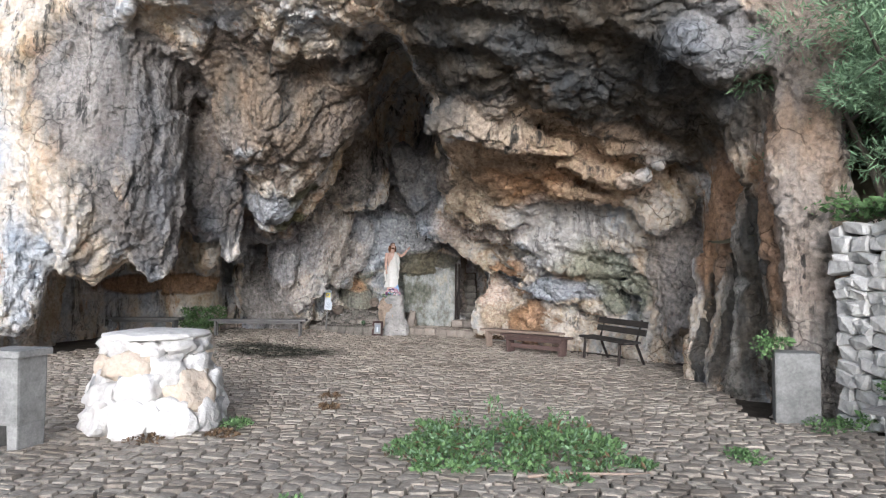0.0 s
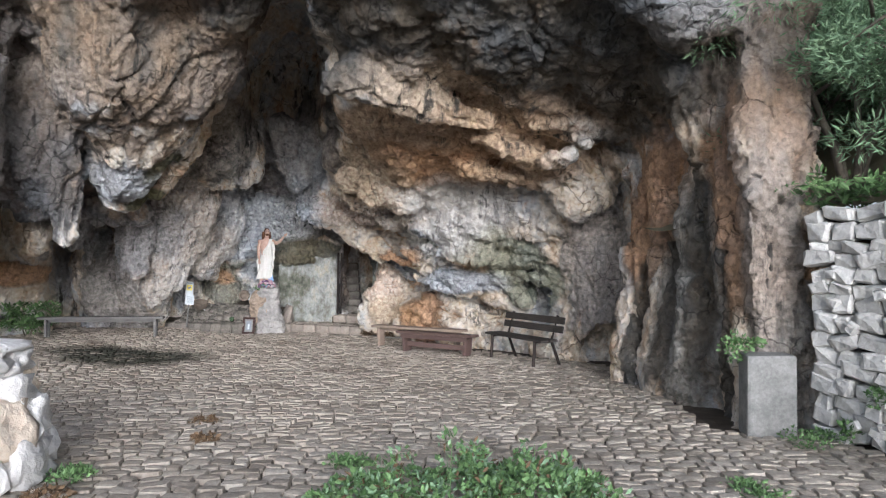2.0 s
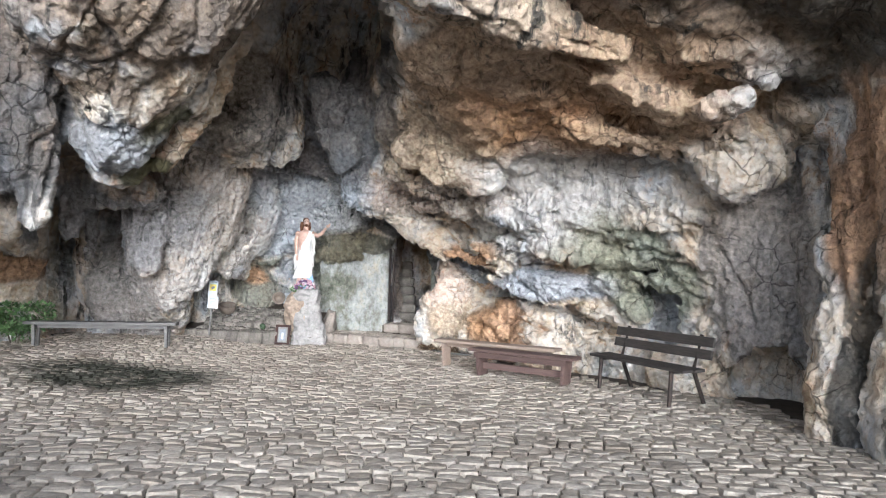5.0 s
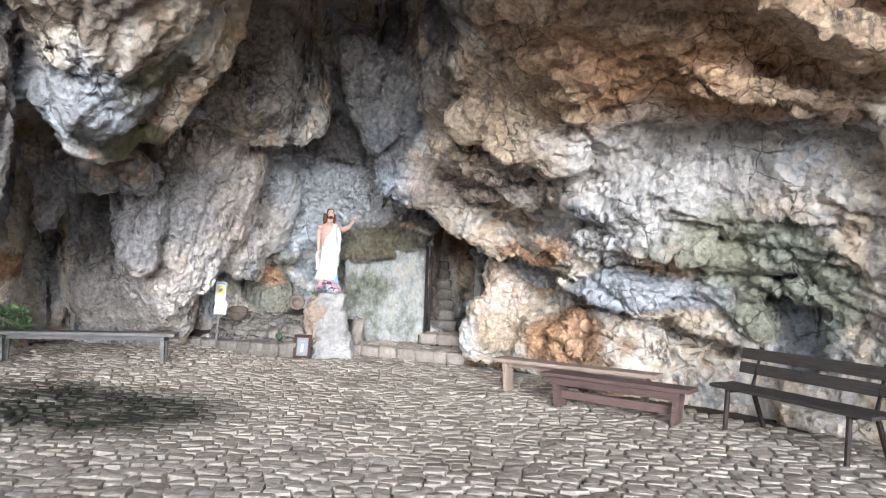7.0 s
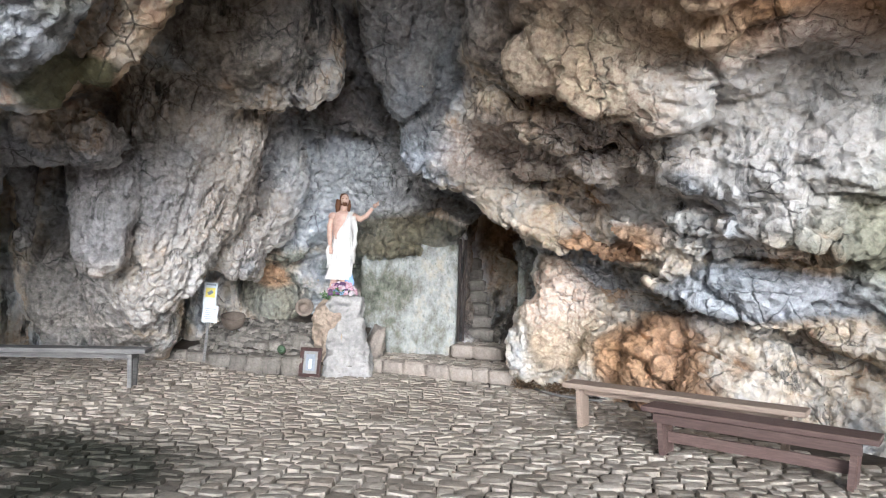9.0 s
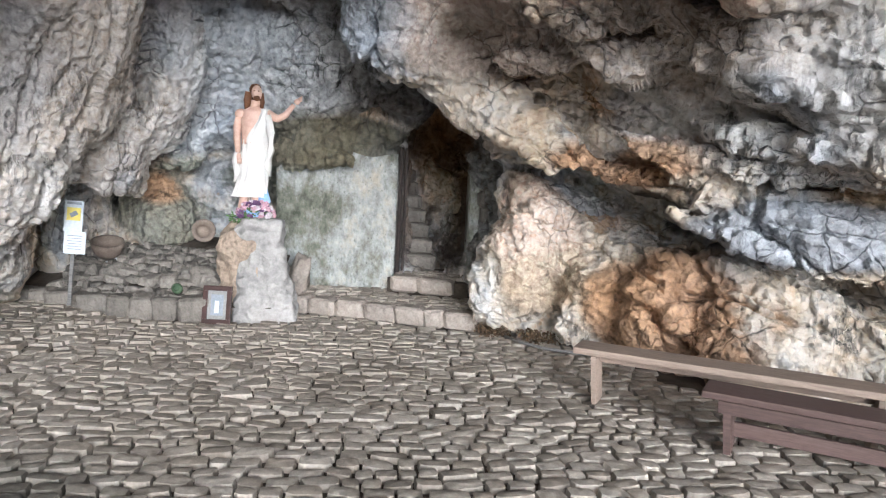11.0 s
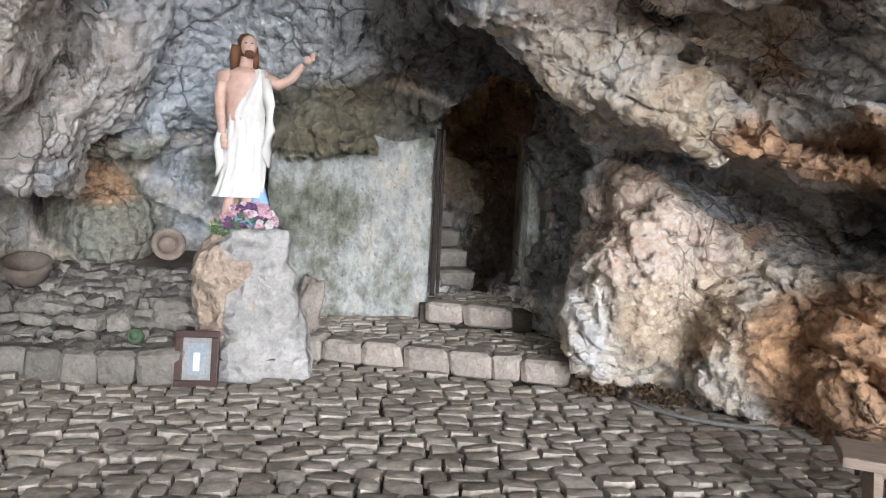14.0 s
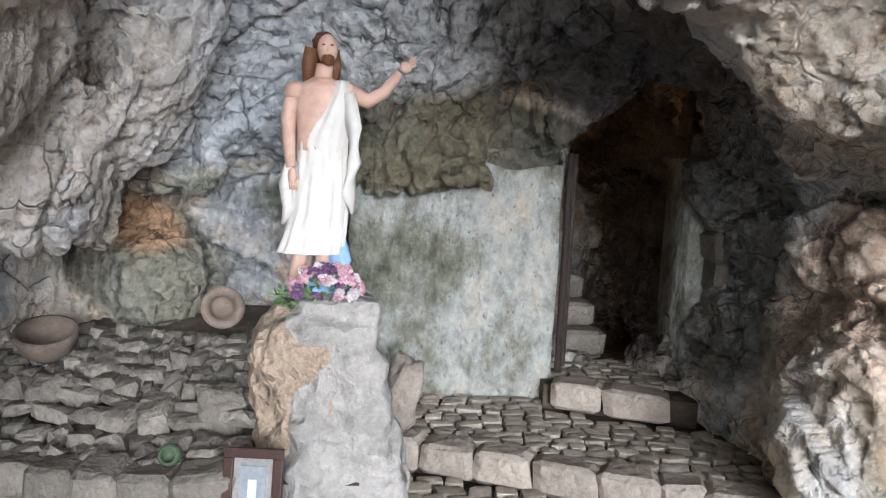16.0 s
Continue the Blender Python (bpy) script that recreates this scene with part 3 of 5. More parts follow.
def surface_nets(vol):
    """Quads on the zero level of a lattice of values."""
    sign = vol > 0
    c = sign[:-1, :-1, :-1].astype(np.int8)
    total = np.zeros_like(c)
    for dx in (0, 1):
        for dy in (0, 1):
            for dz in (0, 1):
                total += sign[dx:dx + c.shape[0], dy:dy + c.shape[1], dz:dz + c.shape[2]]
    cells = np.argwhere((total > 0) & (total < 8))
    index = np.full(c.shape, -1, np.int32)
    index[tuple(cells.T)] = np.arange(len(cells))
    corner = np.array([(i >> 2 & 1, i >> 1 & 1, i & 1) for i in range(8)])
    vals = np.stack([vol[tuple((cells + k).T)] for k in corner], 1)
    acc = np.zeros((len(cells), 3))
    cnt = np.zeros(len(cells))
    for a in range(8):
        for b in range(a + 1, 8):
            if abs(corner[a] - corner[b]).sum() == 1:
                va, vb = vals[:, a], vals[:, b]
                hit = (va > 0) != (vb > 0)
                t = np.where(hit, va / np.where(hit, va - vb, 1), 0)
                acc += np.where(hit[:, None], corner[a] + t[:, None] * (corner[b] - corner[a]), 0)
                cnt += hit
    verts = LO + CELL * (cells + acc / cnt[:, None])
    quads = []
    for ax in range(3):
        u, w = (ax + 1) % 3, (ax + 2) % 3
        n = np.array(vol.shape)
        lo_s = [slice(1, n[i] - 1) for i in range(3)]
        lo_s[ax] = slice(0, n[ax] - 1)
        hi_s = list(lo_s)
        hi_s[ax] = slice(1, n[ax])
        s0, s1 = sign[tuple(lo_s)], sign[tuple(hi_s)]
        for flip in (False, True):
            at = np.argwhere((s0 & ~s1) if not flip else (~s0 & s1))
            off = np.array([1, 1, 1])
            off[ax] = 0
            at = at + off
            eu, ew = np.eye(3, dtype=int)[u], np.eye(3, dtype=int)[w]
            q = np.stack([index[tuple((at - eu - ew).T)], index[tuple((at - ew).T)], index[tuple(at.T)], index[tuple((at - eu).T)]], 1)
            quads.append(q if not flip else q[:, ::-1])
    quads = np.concatenate(quads)
    return verts, quads[(quads >= 0).all(1)]


def split_quads(verts, quads, pick):
    """Each picked quad into four; its neighbours' borders meet at the same mid points."""
    work = quads[pick]
    edges = np.stack([np.stack([work[:, i], work[:, (i + 1) % 4]], 1) for i in range(4)], 1).reshape(-1, 2)
    key = np.sort(edges, 1)
    uniq, inv = np.unique(key[:, 0].astype(np.int64) * len(verts) + key[:, 1], return_inverse=True)
    a, b = uniq // len(verts), uniq % len(verts)
    mids = (verts[a] + verts[b]) / 2
    cents = verts[work].mean(1)
    n0, n1 = len(verts), len(verts) + len(mids)
    e = (inv + n0).reshape(-1, 4)
    c = np.arange(len(work)) + n1
    new_q = np.concatenate([np.stack([work[:, i], e[:, i], c, e[:, i - 1]], 1) for i in range(4)])
    return np.concatenate([verts, mids, cents]), np.concatenate([quads[~pick], new_q])


def hash3(i):
    i = i.astype(np.int32).astype(np.uint32)
    h = i[:, 0] * np.uint32(374761393) + i[:, 1] * np.uint32(668265263) + i[:, 2] * np.uint32(2246822519)
    h = (h ^ (h >> np.uint32(13))) * np.uint32(1274126177)
    return ((h ^ (h >> np.uint32(16))) & np.uint32(0xFFFF)).astype(np.float32) / 32767.5 - 1


def point_noise(p):
    i = np.floor(p)
    t = p - i
    t = t * t * (3 - 2 * t)
    out = 0
    for k in range(8):
        o = np.array((k >> 2 & 1, k >> 1 & 1, k & 1))
        w = np.where(o, t, 1 - t).prod(1)
        out = out + w * hash3(i + o)
    return out


verts, quads = surface_nets(rock)
del rock, beds, warp, flute, crag, saw, s, face
mid = verts[quads].mean(1)
seen_near = (mid[:, 1] < 19) & (mid[:, 2] < 6.2) & (mid[:, 2] > -0.2) & (mid[:, 0] > -8.5) & (mid[:, 0] < 5.2) & (mid[:, 1] > 4.5)
verts, quads = split_quads(verts, quads, seen_near)
mid = verts[quads].mean(1)
close = (mid[:, 1] > 12.2) & (mid[:, 2] < 3.6) & (mid[:, 2] > -0.1) & (mid[:, 0] > -5.8) & (mid[:, 0] < 1.8)
verts, quads = split_quads(verts, quads, close)
nrm = np.zeros_like(verts)
fn = np.cross(verts[quads[:, 2]] - verts[quads[:, 0]], verts[quads[:, 3]] - verts[quads[:, 1]])
for k in range(4):
    np.add.at(nrm, quads[:, k], fn)
nrm /= np.linalg.norm(nrm, axis=1)[:, None] + 1e-9
fine_d = 0.014 * point_noise(verts / 0.16 + 9) + 0.016 * (1 - 2 * np.abs(point_noise(verts / 0.09 + 31))) + 0.009 * point_noise(verts / 0.045)
verts = verts + nrm * fine_d[:, None]


def plates(p, size, seed):
    """Broken plates: each cell is a tilted facet with a step to its neighbours. Also the distance to the nearest joint."""
    u = (p / size + seed).astype(np.float32)
    i = np.floor(u).astype(np.int32)
    best = np.full(len(u), 9.0, np.float32)
    second = best.copy()
    home = i.copy()
    for k in range(27):
        c = i + np.array((k // 9 - 1, k // 3 % 3 - 1, k % 3 - 1), np.int32)
        h = hash3(c) * 0.45
        d = u - c - 0.5
        dd = (d[:, 0] - h) ** 2 + (d[:, 1] - h * h * 4 + 0.3) ** 2 + (d[:, 2] - np.sin(h * 37) * 0.45) ** 2
        near = dd < best
        second = np.where(near, best, np.minimum(second, dd))
        best[near] = dd[near]
        home[near] = c[near]
    d = u - home - 0.5
    facet = 0.9 * (d[:, 0] * hash3(home + 201) + d[:, 1] * hash3(home + 307) + d[:, 2] * hash3(home + 511)) + 0.5 * hash3(home + 401)
    return facet, (np.sqrt(second) - np.sqrt(best)) * size


# joints lean with the hanging masses on one side, follow the dipping beds on the other, stand upright in the pillar
bent = verts + 0.09 * np.stack([point_noise(verts / 0.35 + k) for k in (0, 17, 33)], 1)
bx, by, bz = bent.T
beds_w = np.clip((bx + 1.9) / 0.9, 0, 1) * np.clip((3.4 - bx) / 0.5, 0, 1)
slant = np.where(bx < 0, 0.38, 0.06)
leaning = np.stack([bx - slant * bz, by, bz * 0.36 + 0.1 * bx], 1)
bedded = np.stack([(0.75 * bx - 0.65 * by) * 0.5, 0.65 * bx + 0.75 * by, (bz + 0.34 * bx - 0.1 * by) * 1.2], 1)
joined = np.clip(point_noise(verts / 0.85 + 3) * 2.2 + 0.45, 0, 1)
move = 0
for field, w in ((leaning, 1 - beds_w), (bedded, beds_w)):
    for size, amp, seed, groove, wide in ((0.62, 0.10, 3.3, 0.085, 0.035), (0.26, 0.045, 8.1, 0.035, 0.018), (0.12, 0.022, 1.7, 0.0, 0.01)):
        f, gap = plates(field, size, seed)
        move = move + w * (amp * f - groove * joined * np.exp(-(gap / wide) ** 2))
calm = 1 - 0.25 * np.clip((-2.4 - bx) / 0.4, 0, 1) * np.clip((by - 12.6) / 0.5, 0, 1)
verts = verts + nrm * (move * calm)[:, None]

# mineral stains, lichen, soot and painted shade: soft-edged patches broken up by noise
stain_shade = np.zeros((len(verts), 4), np.float32)
ragged = point_noise(verts / 0.8) * 0.5 + point_noise(verts / 0.3 + 5) * 0.35
streaky = point_noise(verts / np.array((0.3, 0.3, 1.6))) * 0.6 + point_noise(verts / np.array((0.12, 0.12, 0.7)) + 3) * 0.4


def tint(c, r, colour, strength=0.9, noise_in=None):
    d = np.sqrt((((verts - np.array(c)) / np.array(r)) ** 2).sum(1))
    a = np.clip((1.25 - d) * 2.2 + 0.9 * (ragged if noise_in is None else noise_in), 0, 1) * strength * (d < 1.5)
    stain_shade[:, :3] = stain_shade[:, :3] * (1 - a[:, None]) + np.array(colour) * a[:, None]
    stain_shade[:, 3] = np.maximum(stain_shade[:, 3] * (1 - a), a) if strength < 0.5 else np.maximum(stain_shade[:, 3], a)


SOOT_AND_SHADE, ORANGE, OCHRE = (0.014, 0.014, 0.011), (0.5, 0.28, 0.14), (0.6, 0.46, 0.32)
BLUEGREY, WHITE, GREEN, MOSS = (0.47, 0.51, 0.56), (0.76, 0.73, 0.69), (0.3, 0.32, 0.24), (0.09, 0.1, 0.035)
PINKISH, DARKGREY = (0.7, 0.58, 0.49), (0.1, 0.102, 0.11)
tint((1.5, 6.2, 4.5), (2.4, 1.9, 1.0), SOOT_AND_SHADE)
tint((3.3, 7.2, 3.9), (1.6, 1.6, 0.8), SOOT_AND_SHADE)
tint((0.5, 6.0, 4.8), (1.6, 2.0, 1.3), SOOT_AND_SHADE, 1.0)
tint((2.4, 6.6, 4.3), (1.8, 1.6, 0.8), SOOT_AND_SHADE, 1.0)
tint((0.9, 6.6, 4.4), (2.2, 1.6, 0.7), SOOT_AND_SHADE, 1.0)
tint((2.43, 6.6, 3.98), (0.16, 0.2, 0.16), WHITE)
# shade up the chimney, painted near black
tint((-1.9, 10.2, 5.2), (1.2, 3.0, 1.7), SOOT_AND_SHADE, 1.0)
tint((1.9, 5.6, 4.3), (2.6, 1.6, 0.8), SOOT_AND_SHADE, 1.0)
tint((3.4, 7.6, 3.7), (0.9, 1.5, 0.5), SOOT_AND_SHADE, 1.0)
tint((-1.0, 12.2, 3.9), (0.8, 0.8, 0.7), (0.3, 0.25, 0.21), 0.8)
tint((2.8, 8.1, 3.4), (0.5, 0.4, 0.3), WHITE)
tint((0.6, 8.0, 4.0), (1.0, 0.9, 0.7), OCHRE)
tint((0.2, 12.0, 2.8), (1.3, 1.2, 0.5), (0.74, 0.57, 0.42))
tint((-0.4, 11.0, 3.3), (1.4, 1.2, 0.6), OCHRE)
tint((0.9, 9.3, 3.6), (2.2, 1.6, 0.8), (0.55, 0.38, 0.24), 1.0)
tint((1.2, 10.4, 3.5), (1.4, 1.0, 0.5), ORANGE)
tint((1.3, 11.4, 2.6), (1.2, 1.0, 0.8), WHITE)
tint((0.3, 13.0, 2.25), (1.2, 1.2, 0.4), (0.8, 0.78, 0.74), 1.0)
tint((-1.2, 13.6, 2.9), (0.9, 0.9, 0.5), PINKISH)
tint((2.4, 11.3, 1.6), (1.2, 0.9, 0.8), GREEN)
tint((1.2, 12.3, 1.35), (1.1, 0.8, 0.3), BLUEGREY)
tint((0.0, 13.4, 1.85), (0.9, 0.7, 0.22), ORANGE)
tint((0.6, 13.5, 0.5), (1.1, 0.8, 0.6), ORANGE)
tint((-0.5, 14.5, 1.25), (0.5, 0.6, 0.55), (0.76, 0.6, 0.48), 1.0)
tint((-0.35, 14.6, 0.6), (0.5, 0.6, 0.4), OCHRE)
# blue-grey alcove slab, made paler and bluer to stand for skylight
tint((-4.2, 16.0, 2.7), (1.3, 1.6, 1.2), (0.68, 0.72, 0.77), 1.0)
tint((-3.0, 15.6, 2.8), (0.9, 1.2, 0.8), (0.5, 0.53, 0.55), 0.95)
tint((-3.9, 15.7, 2.35), (0.5, 0.9, 0.6), (0.72, 0.76, 0.82), 0.9)
tint((-3.3, 14.9, 4.0), (0.8, 1.0, 1.0), DARKGREY, 0.8)
tint((-2.3, 14.2, 3.2), (0.5, 0.6, 0.8), BLUEGREY)
tint((-5.0, 16.6, 1.35), (0.3, 0.4, 0.3), ORANGE)
tint((-3.6, 16.6, 1.5), (1.6, 0.8, 0.35), GREEN)
tint((-5.1, 13.9, 2.1), (1.2, 2.0, 1.7), (0.72, 0.64, 0.56), 1.0)
tint((-4.1, 13.2, 4.3), (1.0, 1.3, 0.9), (0.4, 0.36, 0.31), 0.9)
# chimney walls again: their shade put into the colour
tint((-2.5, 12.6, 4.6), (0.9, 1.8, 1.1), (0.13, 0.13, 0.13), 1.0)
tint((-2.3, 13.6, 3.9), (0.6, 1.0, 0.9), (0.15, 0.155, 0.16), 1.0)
tint((-5.2, 14.2, 1.6), (0.35, 0.6, 0.5), WHITE, 0.8)
tint((-4.4, 9.7, 3.0), (0.6, 0.7, 0.4), BLUEGREY)
tint((-4.3, 10.4, 2.75), (0.4, 0.3, 0.3), MOSS)
tint((-6.0, 12.8, 2.3), (1.3, 1.5, 0.8), (0.36, 0.37, 0.39))
tint((-6.6, 14.6, 1.0), (1.0, 1.2, 1.2), (0.4, 0.38, 0.36))
tint((-5.7, 8.9, 4.0), (1.3, 1.6, 2.0), DARKGREY, 0.9, streaky)
tint((-3.9, 8.4, 5.0), (1.7, 1.9, 1.6), (0.27, 0.2, 0.14), 0.85, streaky)
tint((-4.0, 8.4, 5.1), (1.5, 1.3, 1.3), (0.07, 0.07, 0.068), 0.9, 1.6 * streaky - 0.7)
tint((-3.9, 9.9, 3.4), (0.5, 0.5, 0.7), MOSS, 0.8, 1.6 * streaky - 0.8)
tint((-5.9, 7.0, 4.3), (1.4, 1.3, 2.4), (0.36, 0.345, 0.33), 0.9)
tint((-5.4, 7.2, 4.0), (0.6, 1.2, 2.4), DARKGREY, 0.8, streaky)
tint((4.6, 5.4, 4.3), (1.1, 1.0, 1.8), (0.2, 0.16, 0.125))
tint((-8.8, 12.5, 1.4), (1.5, 1.5, 0.3), ORANGE)
tint((3.95, 7.7, 2.4), (0.6, 1.0, 1.1), ORANGE, 0.9, streaky)
tint((4.2, 5.9, 2.3), (0.5, 0.7, 1.3), ORANGE, 0.75, streaky)
tint((4.2, 5.2, 1.4), (0.5, 0.4, 1.6), (0.3, 0.28, 0.26), 0.8, streaky)
tint((3.9, 6.9, 1.3), (0.5, 0.8, 1.4), (0.33, 0.32, 0.29), 0.9, streaky)
tint((3.5, 9.8, 1.6), (0.7, 0.9, 1.3), (0.4, 0.36, 0.33), 0.8, streaky)
tint((3.4, 5.2, 4.5), (0.6, 0.8, 0.5), (0.24, 0.25, 0.265))
tint((0.4, 12.6, 2.75), (1.3, 0.9, 0.45), (0.66, 0.58, 0.5))
tint((-1.4, 16.0, 2.6), (0.8, 0.9, 0.5), DARKGREY)
# shadowed rock right of the door, darkened by colour
tint((-0.85, 16.0, 1.6), (0.35, 0.7, 1.0), (0.2, 0.2, 0.18))
tint((-0.55, 15.0, 1.1), (0.4, 0.5, 0.7), (0.72, 0.55, 0.42), 1.0)
# near-black ragged band along the slanting crevice
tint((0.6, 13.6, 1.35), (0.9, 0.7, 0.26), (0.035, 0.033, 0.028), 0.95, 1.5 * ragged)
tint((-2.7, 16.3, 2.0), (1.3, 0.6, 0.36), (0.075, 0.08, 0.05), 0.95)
# alcove recess: green growth, with the recess's shade painted in
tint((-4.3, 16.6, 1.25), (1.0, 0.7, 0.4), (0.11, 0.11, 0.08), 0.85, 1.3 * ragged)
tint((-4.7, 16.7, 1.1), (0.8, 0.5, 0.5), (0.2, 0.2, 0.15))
tint((-4.9, 16.7, 1.35), (0.3, 0.3, 0.2), ORANGE)
# gloom of the stair passage, painted on its rock
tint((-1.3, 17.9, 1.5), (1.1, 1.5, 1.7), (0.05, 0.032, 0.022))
# shade inside the pillar's slots, painted as black strips
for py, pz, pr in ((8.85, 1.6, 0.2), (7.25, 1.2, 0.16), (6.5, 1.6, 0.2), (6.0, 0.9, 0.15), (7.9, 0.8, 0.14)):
    tint((3.8, py, pz), (0.6, pr, 1.3), SOOT_AND_SHADE, 1.0, 0.6 * streaky)


def rock_object(name, q, label):
    used, inv = np.unique(q, return_inverse=True)
    me = bpy.data.meshes.new(name)
    me.vertices.add(len(used))
    me.vertices.foreach_set("co", verts[used].astype(np.float32).ravel())
    me.loops.add(q.size)
    me.loops.foreach_set("vertex_index", inv.ravel().astype(np.int32))
    me.polygons.add(len(q))
    me.polygons.foreach_set("loop_start", np.arange(0, q.size, 4, dtype=np.int32))
    me.polygons.foreach_set("use_smooth", np.ones(len(q), bool))
    me.update(calc_edges=True)
    at = me.attributes.new("stain_shade", "FLOAT_COLOR", "POINT")
    at.data.foreach_set("color", stain_shade[used].ravel())
    me.materials.append(ROCK)
    return tagged(new(name, me), label, "rock wall", kind="structure")


mid = verts[quads].mean(1)
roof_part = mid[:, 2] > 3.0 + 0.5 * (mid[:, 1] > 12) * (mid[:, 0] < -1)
rock_object("wall_cave", quads[~roof_part], "rough tan and grey limestone cave wall with dark stains and painted shade")
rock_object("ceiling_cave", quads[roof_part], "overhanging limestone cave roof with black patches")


# ---- ground ----
def ground_height(x, y):
    return floor_z(x, y) - 0.035


gx = [-300, -120, -50, -25, -14] + [-11 + 0.5 * i for i in range(37)] + [14, 25, 50, 120, 300]
gy = [-300, -120, -50, -25, -14] + [-9 + 0.5 * i for i in range(60)] + [30, 50, 120, 300]
gv = [(x, y, ground_height(x, y) + 0.012 * noise.noise((x, y, 0))) for x in gx for y in gy]
gf = [(i * len(gy) + j, (i + 1) * len(gy) + j, (i + 1) * len(gy) + j + 1, i * len(gy) + j + 1) for i in range(len(gx) - 1) for j in range(len(gy) - 1)]
ground = tagged(new("ground", grid_mesh("ground", gv, gf, SOIL, True)), "dark packed soil between and around the paving", "ground", kind="structure")


def stone_ring(cx, cy, hx, hy, ang, r):
    """Eight corners of a worn, nearly rectangular paving stone."""
    out = []
    for sx, sy in ((-1, -1), (1, -1), (1, 1), (-1, 1)):
        jx, jy = r.uniform(-0.12, 0.12), r.uniform(-0.14, 0.14)
        cut = r.uniform(0.18, 0.42)
        a = (sx * (1 - cut + jx), sy * (1 + jy))
        b = (sx * (1 + jx), sy * (1 - cut + jy))
        out += [a, b] if sx * sy < 0 else [b, a]
    ca, sa = math.cos(ang), math.sin(ang)
    return [(cx + ca * p * hx - sa * q * hy, cy + sa * p * hx + ca * q * hy) for p, q in out]


def stone_faces(base):
    f = [(base + k, base + (k + 1) % 8, base + 8 + (k + 1) % 8, base + 8 + k) for k in range(8)]
    f += [(base + 8 + k, base + 8 + (k + 1) % 8, base + 16) for k in range(8)]
    return f


def paving(r, x0, x1, y0, y1, skip, height, row=0.115, longest=0.24):
    """Stones in wavering courses; yields the corner points of each."""
    y = y0
    while y < y1:
        step = row * r.uniform(0.8, 1.25)
        x = x0 + r.uniform(0, 0.2)
        while x < x1:
            ln = r.uniform(0.10, longest)
            wob = 0.22 * noise.noise((x * 0.35, y * 0.35, 3.0)) + 0.05 * noise.noise((x * 1.6, y * 1.6, 7.0))
            cx, cy = x + ln / 2, y + wob + step / 2
            x += ln
            if skip(cx, cy):
                continue
            ang = 0.22 * noise.noise((cx * 0.5, cy * 0.5, 11.0)) + r.uniform(-0.12, 0.12)
            z = height(cx, cy) + r.uniform(-0.008, 0.009)
            ring = stone_ring(cx, cy, ln / 2 - 0.006, step / 2 - 0.005, ang, r)
            tx, ty = r.uniform(-0.09, 0.09), r.uniform(-0.09, 0.09)
            pts = [(px, py, z - 0.045) for px, py in ring]
            pts += [(cx + (px - cx) * 0.9, cy + (py - cy) * 0.86, z + 0.008 + tx * (px - cx) + ty * (py - cy)) for px, py in ring]
            pts.append((cx, cy, z + 0.015))
            yield pts
        y += step


def off_yard(x, y):
    if x > 4.55 + 0.3 * max(0.0, 4.9 - y) or (x > 3.6 and y > 5.2) or x < -8.2:
        return True
    if y > 14.98 + 0.24 * max(0.0, -4.6 - x) ** 1.3 and x < -3.2:
        return True
    if -3.2 <= x < -0.6 and y > 15.55 - 0.42 * (x + 2.9):
        return True
    if x > 0.4 and y > 13.0 - 0.95 * (x - 0.4):
        return True
    return False


rp = random.Random(5)
sv, sf, singles = [], [], []
for pts in paving(rp, -8.2, 5.2, -4.6, 15.9, off_yard, floor_z):
    c = pts[16]
    if -3.0 < c[0] < -1.1 and 13.0 < c[1] < 14.75 and len(singles) < 190:
        singles.append(pts)
        continue
    base = len(sv)
    sv += pts
    sf += stone_faces(base)
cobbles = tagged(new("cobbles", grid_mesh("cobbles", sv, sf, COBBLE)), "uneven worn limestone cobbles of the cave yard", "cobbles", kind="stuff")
for i, pts in enumerate(singles):
    c = Vector(pts[16])
    me = grid_mesh("cobble", [Vector(p) - c for p in pts], stone_faces(0), COBBLE)
    o = new("cobble", me)
    o.location = c
    o.parent = cobbles


def stone_mesh(r, sx, sy, sz, mat_, sub=2, rough=0.22, name="stone"):
    bm = bmesh.new()
    lump(bm, (0, 0, 0), (sx / 2, sy / 2, sz / 2), sub=sub, rough=rough, seed=r.uniform(0, 50))
    me = bpy.data.meshes.new(name)
    bm.to_mesh(me)
    bm.free()
    me.materials.append(mat_)
    return me


def block_mesh(r, sx, sy, sz, mat_, name="stone", jag=0.16):
    """A roughly squared building stone with broken edges."""
    bm = bmesh.new()
    bmesh.ops.create_cube(bm, size=1.0)
    bmesh.ops.bevel(bm, geom=list(bm.edges), offset=0.13, segments=1, affect="EDGES")
    k = r.uniform(0, 50)
    for v in bm.verts:
        n = noise.noise_vector(v.co * 1.7 + Vector((k, k, k)))
        v.co = Vector(((v.co.x + n.x * jag) * sx, (v.co.y + n.y * jag) * sy, (v.co.z + n.z * jag) * sz))
    me = bpy.data.meshes.new(name)
    bm.to_mesh(me)
    bm.free()
    me.materials.append(mat_)
    return me


def child(name, me, parent, loc, rot=(0, 0, 0)):
    o = new(name, me)
    o.parent = parent
    o.location = loc
    o.rotation_euler = rot
    return o


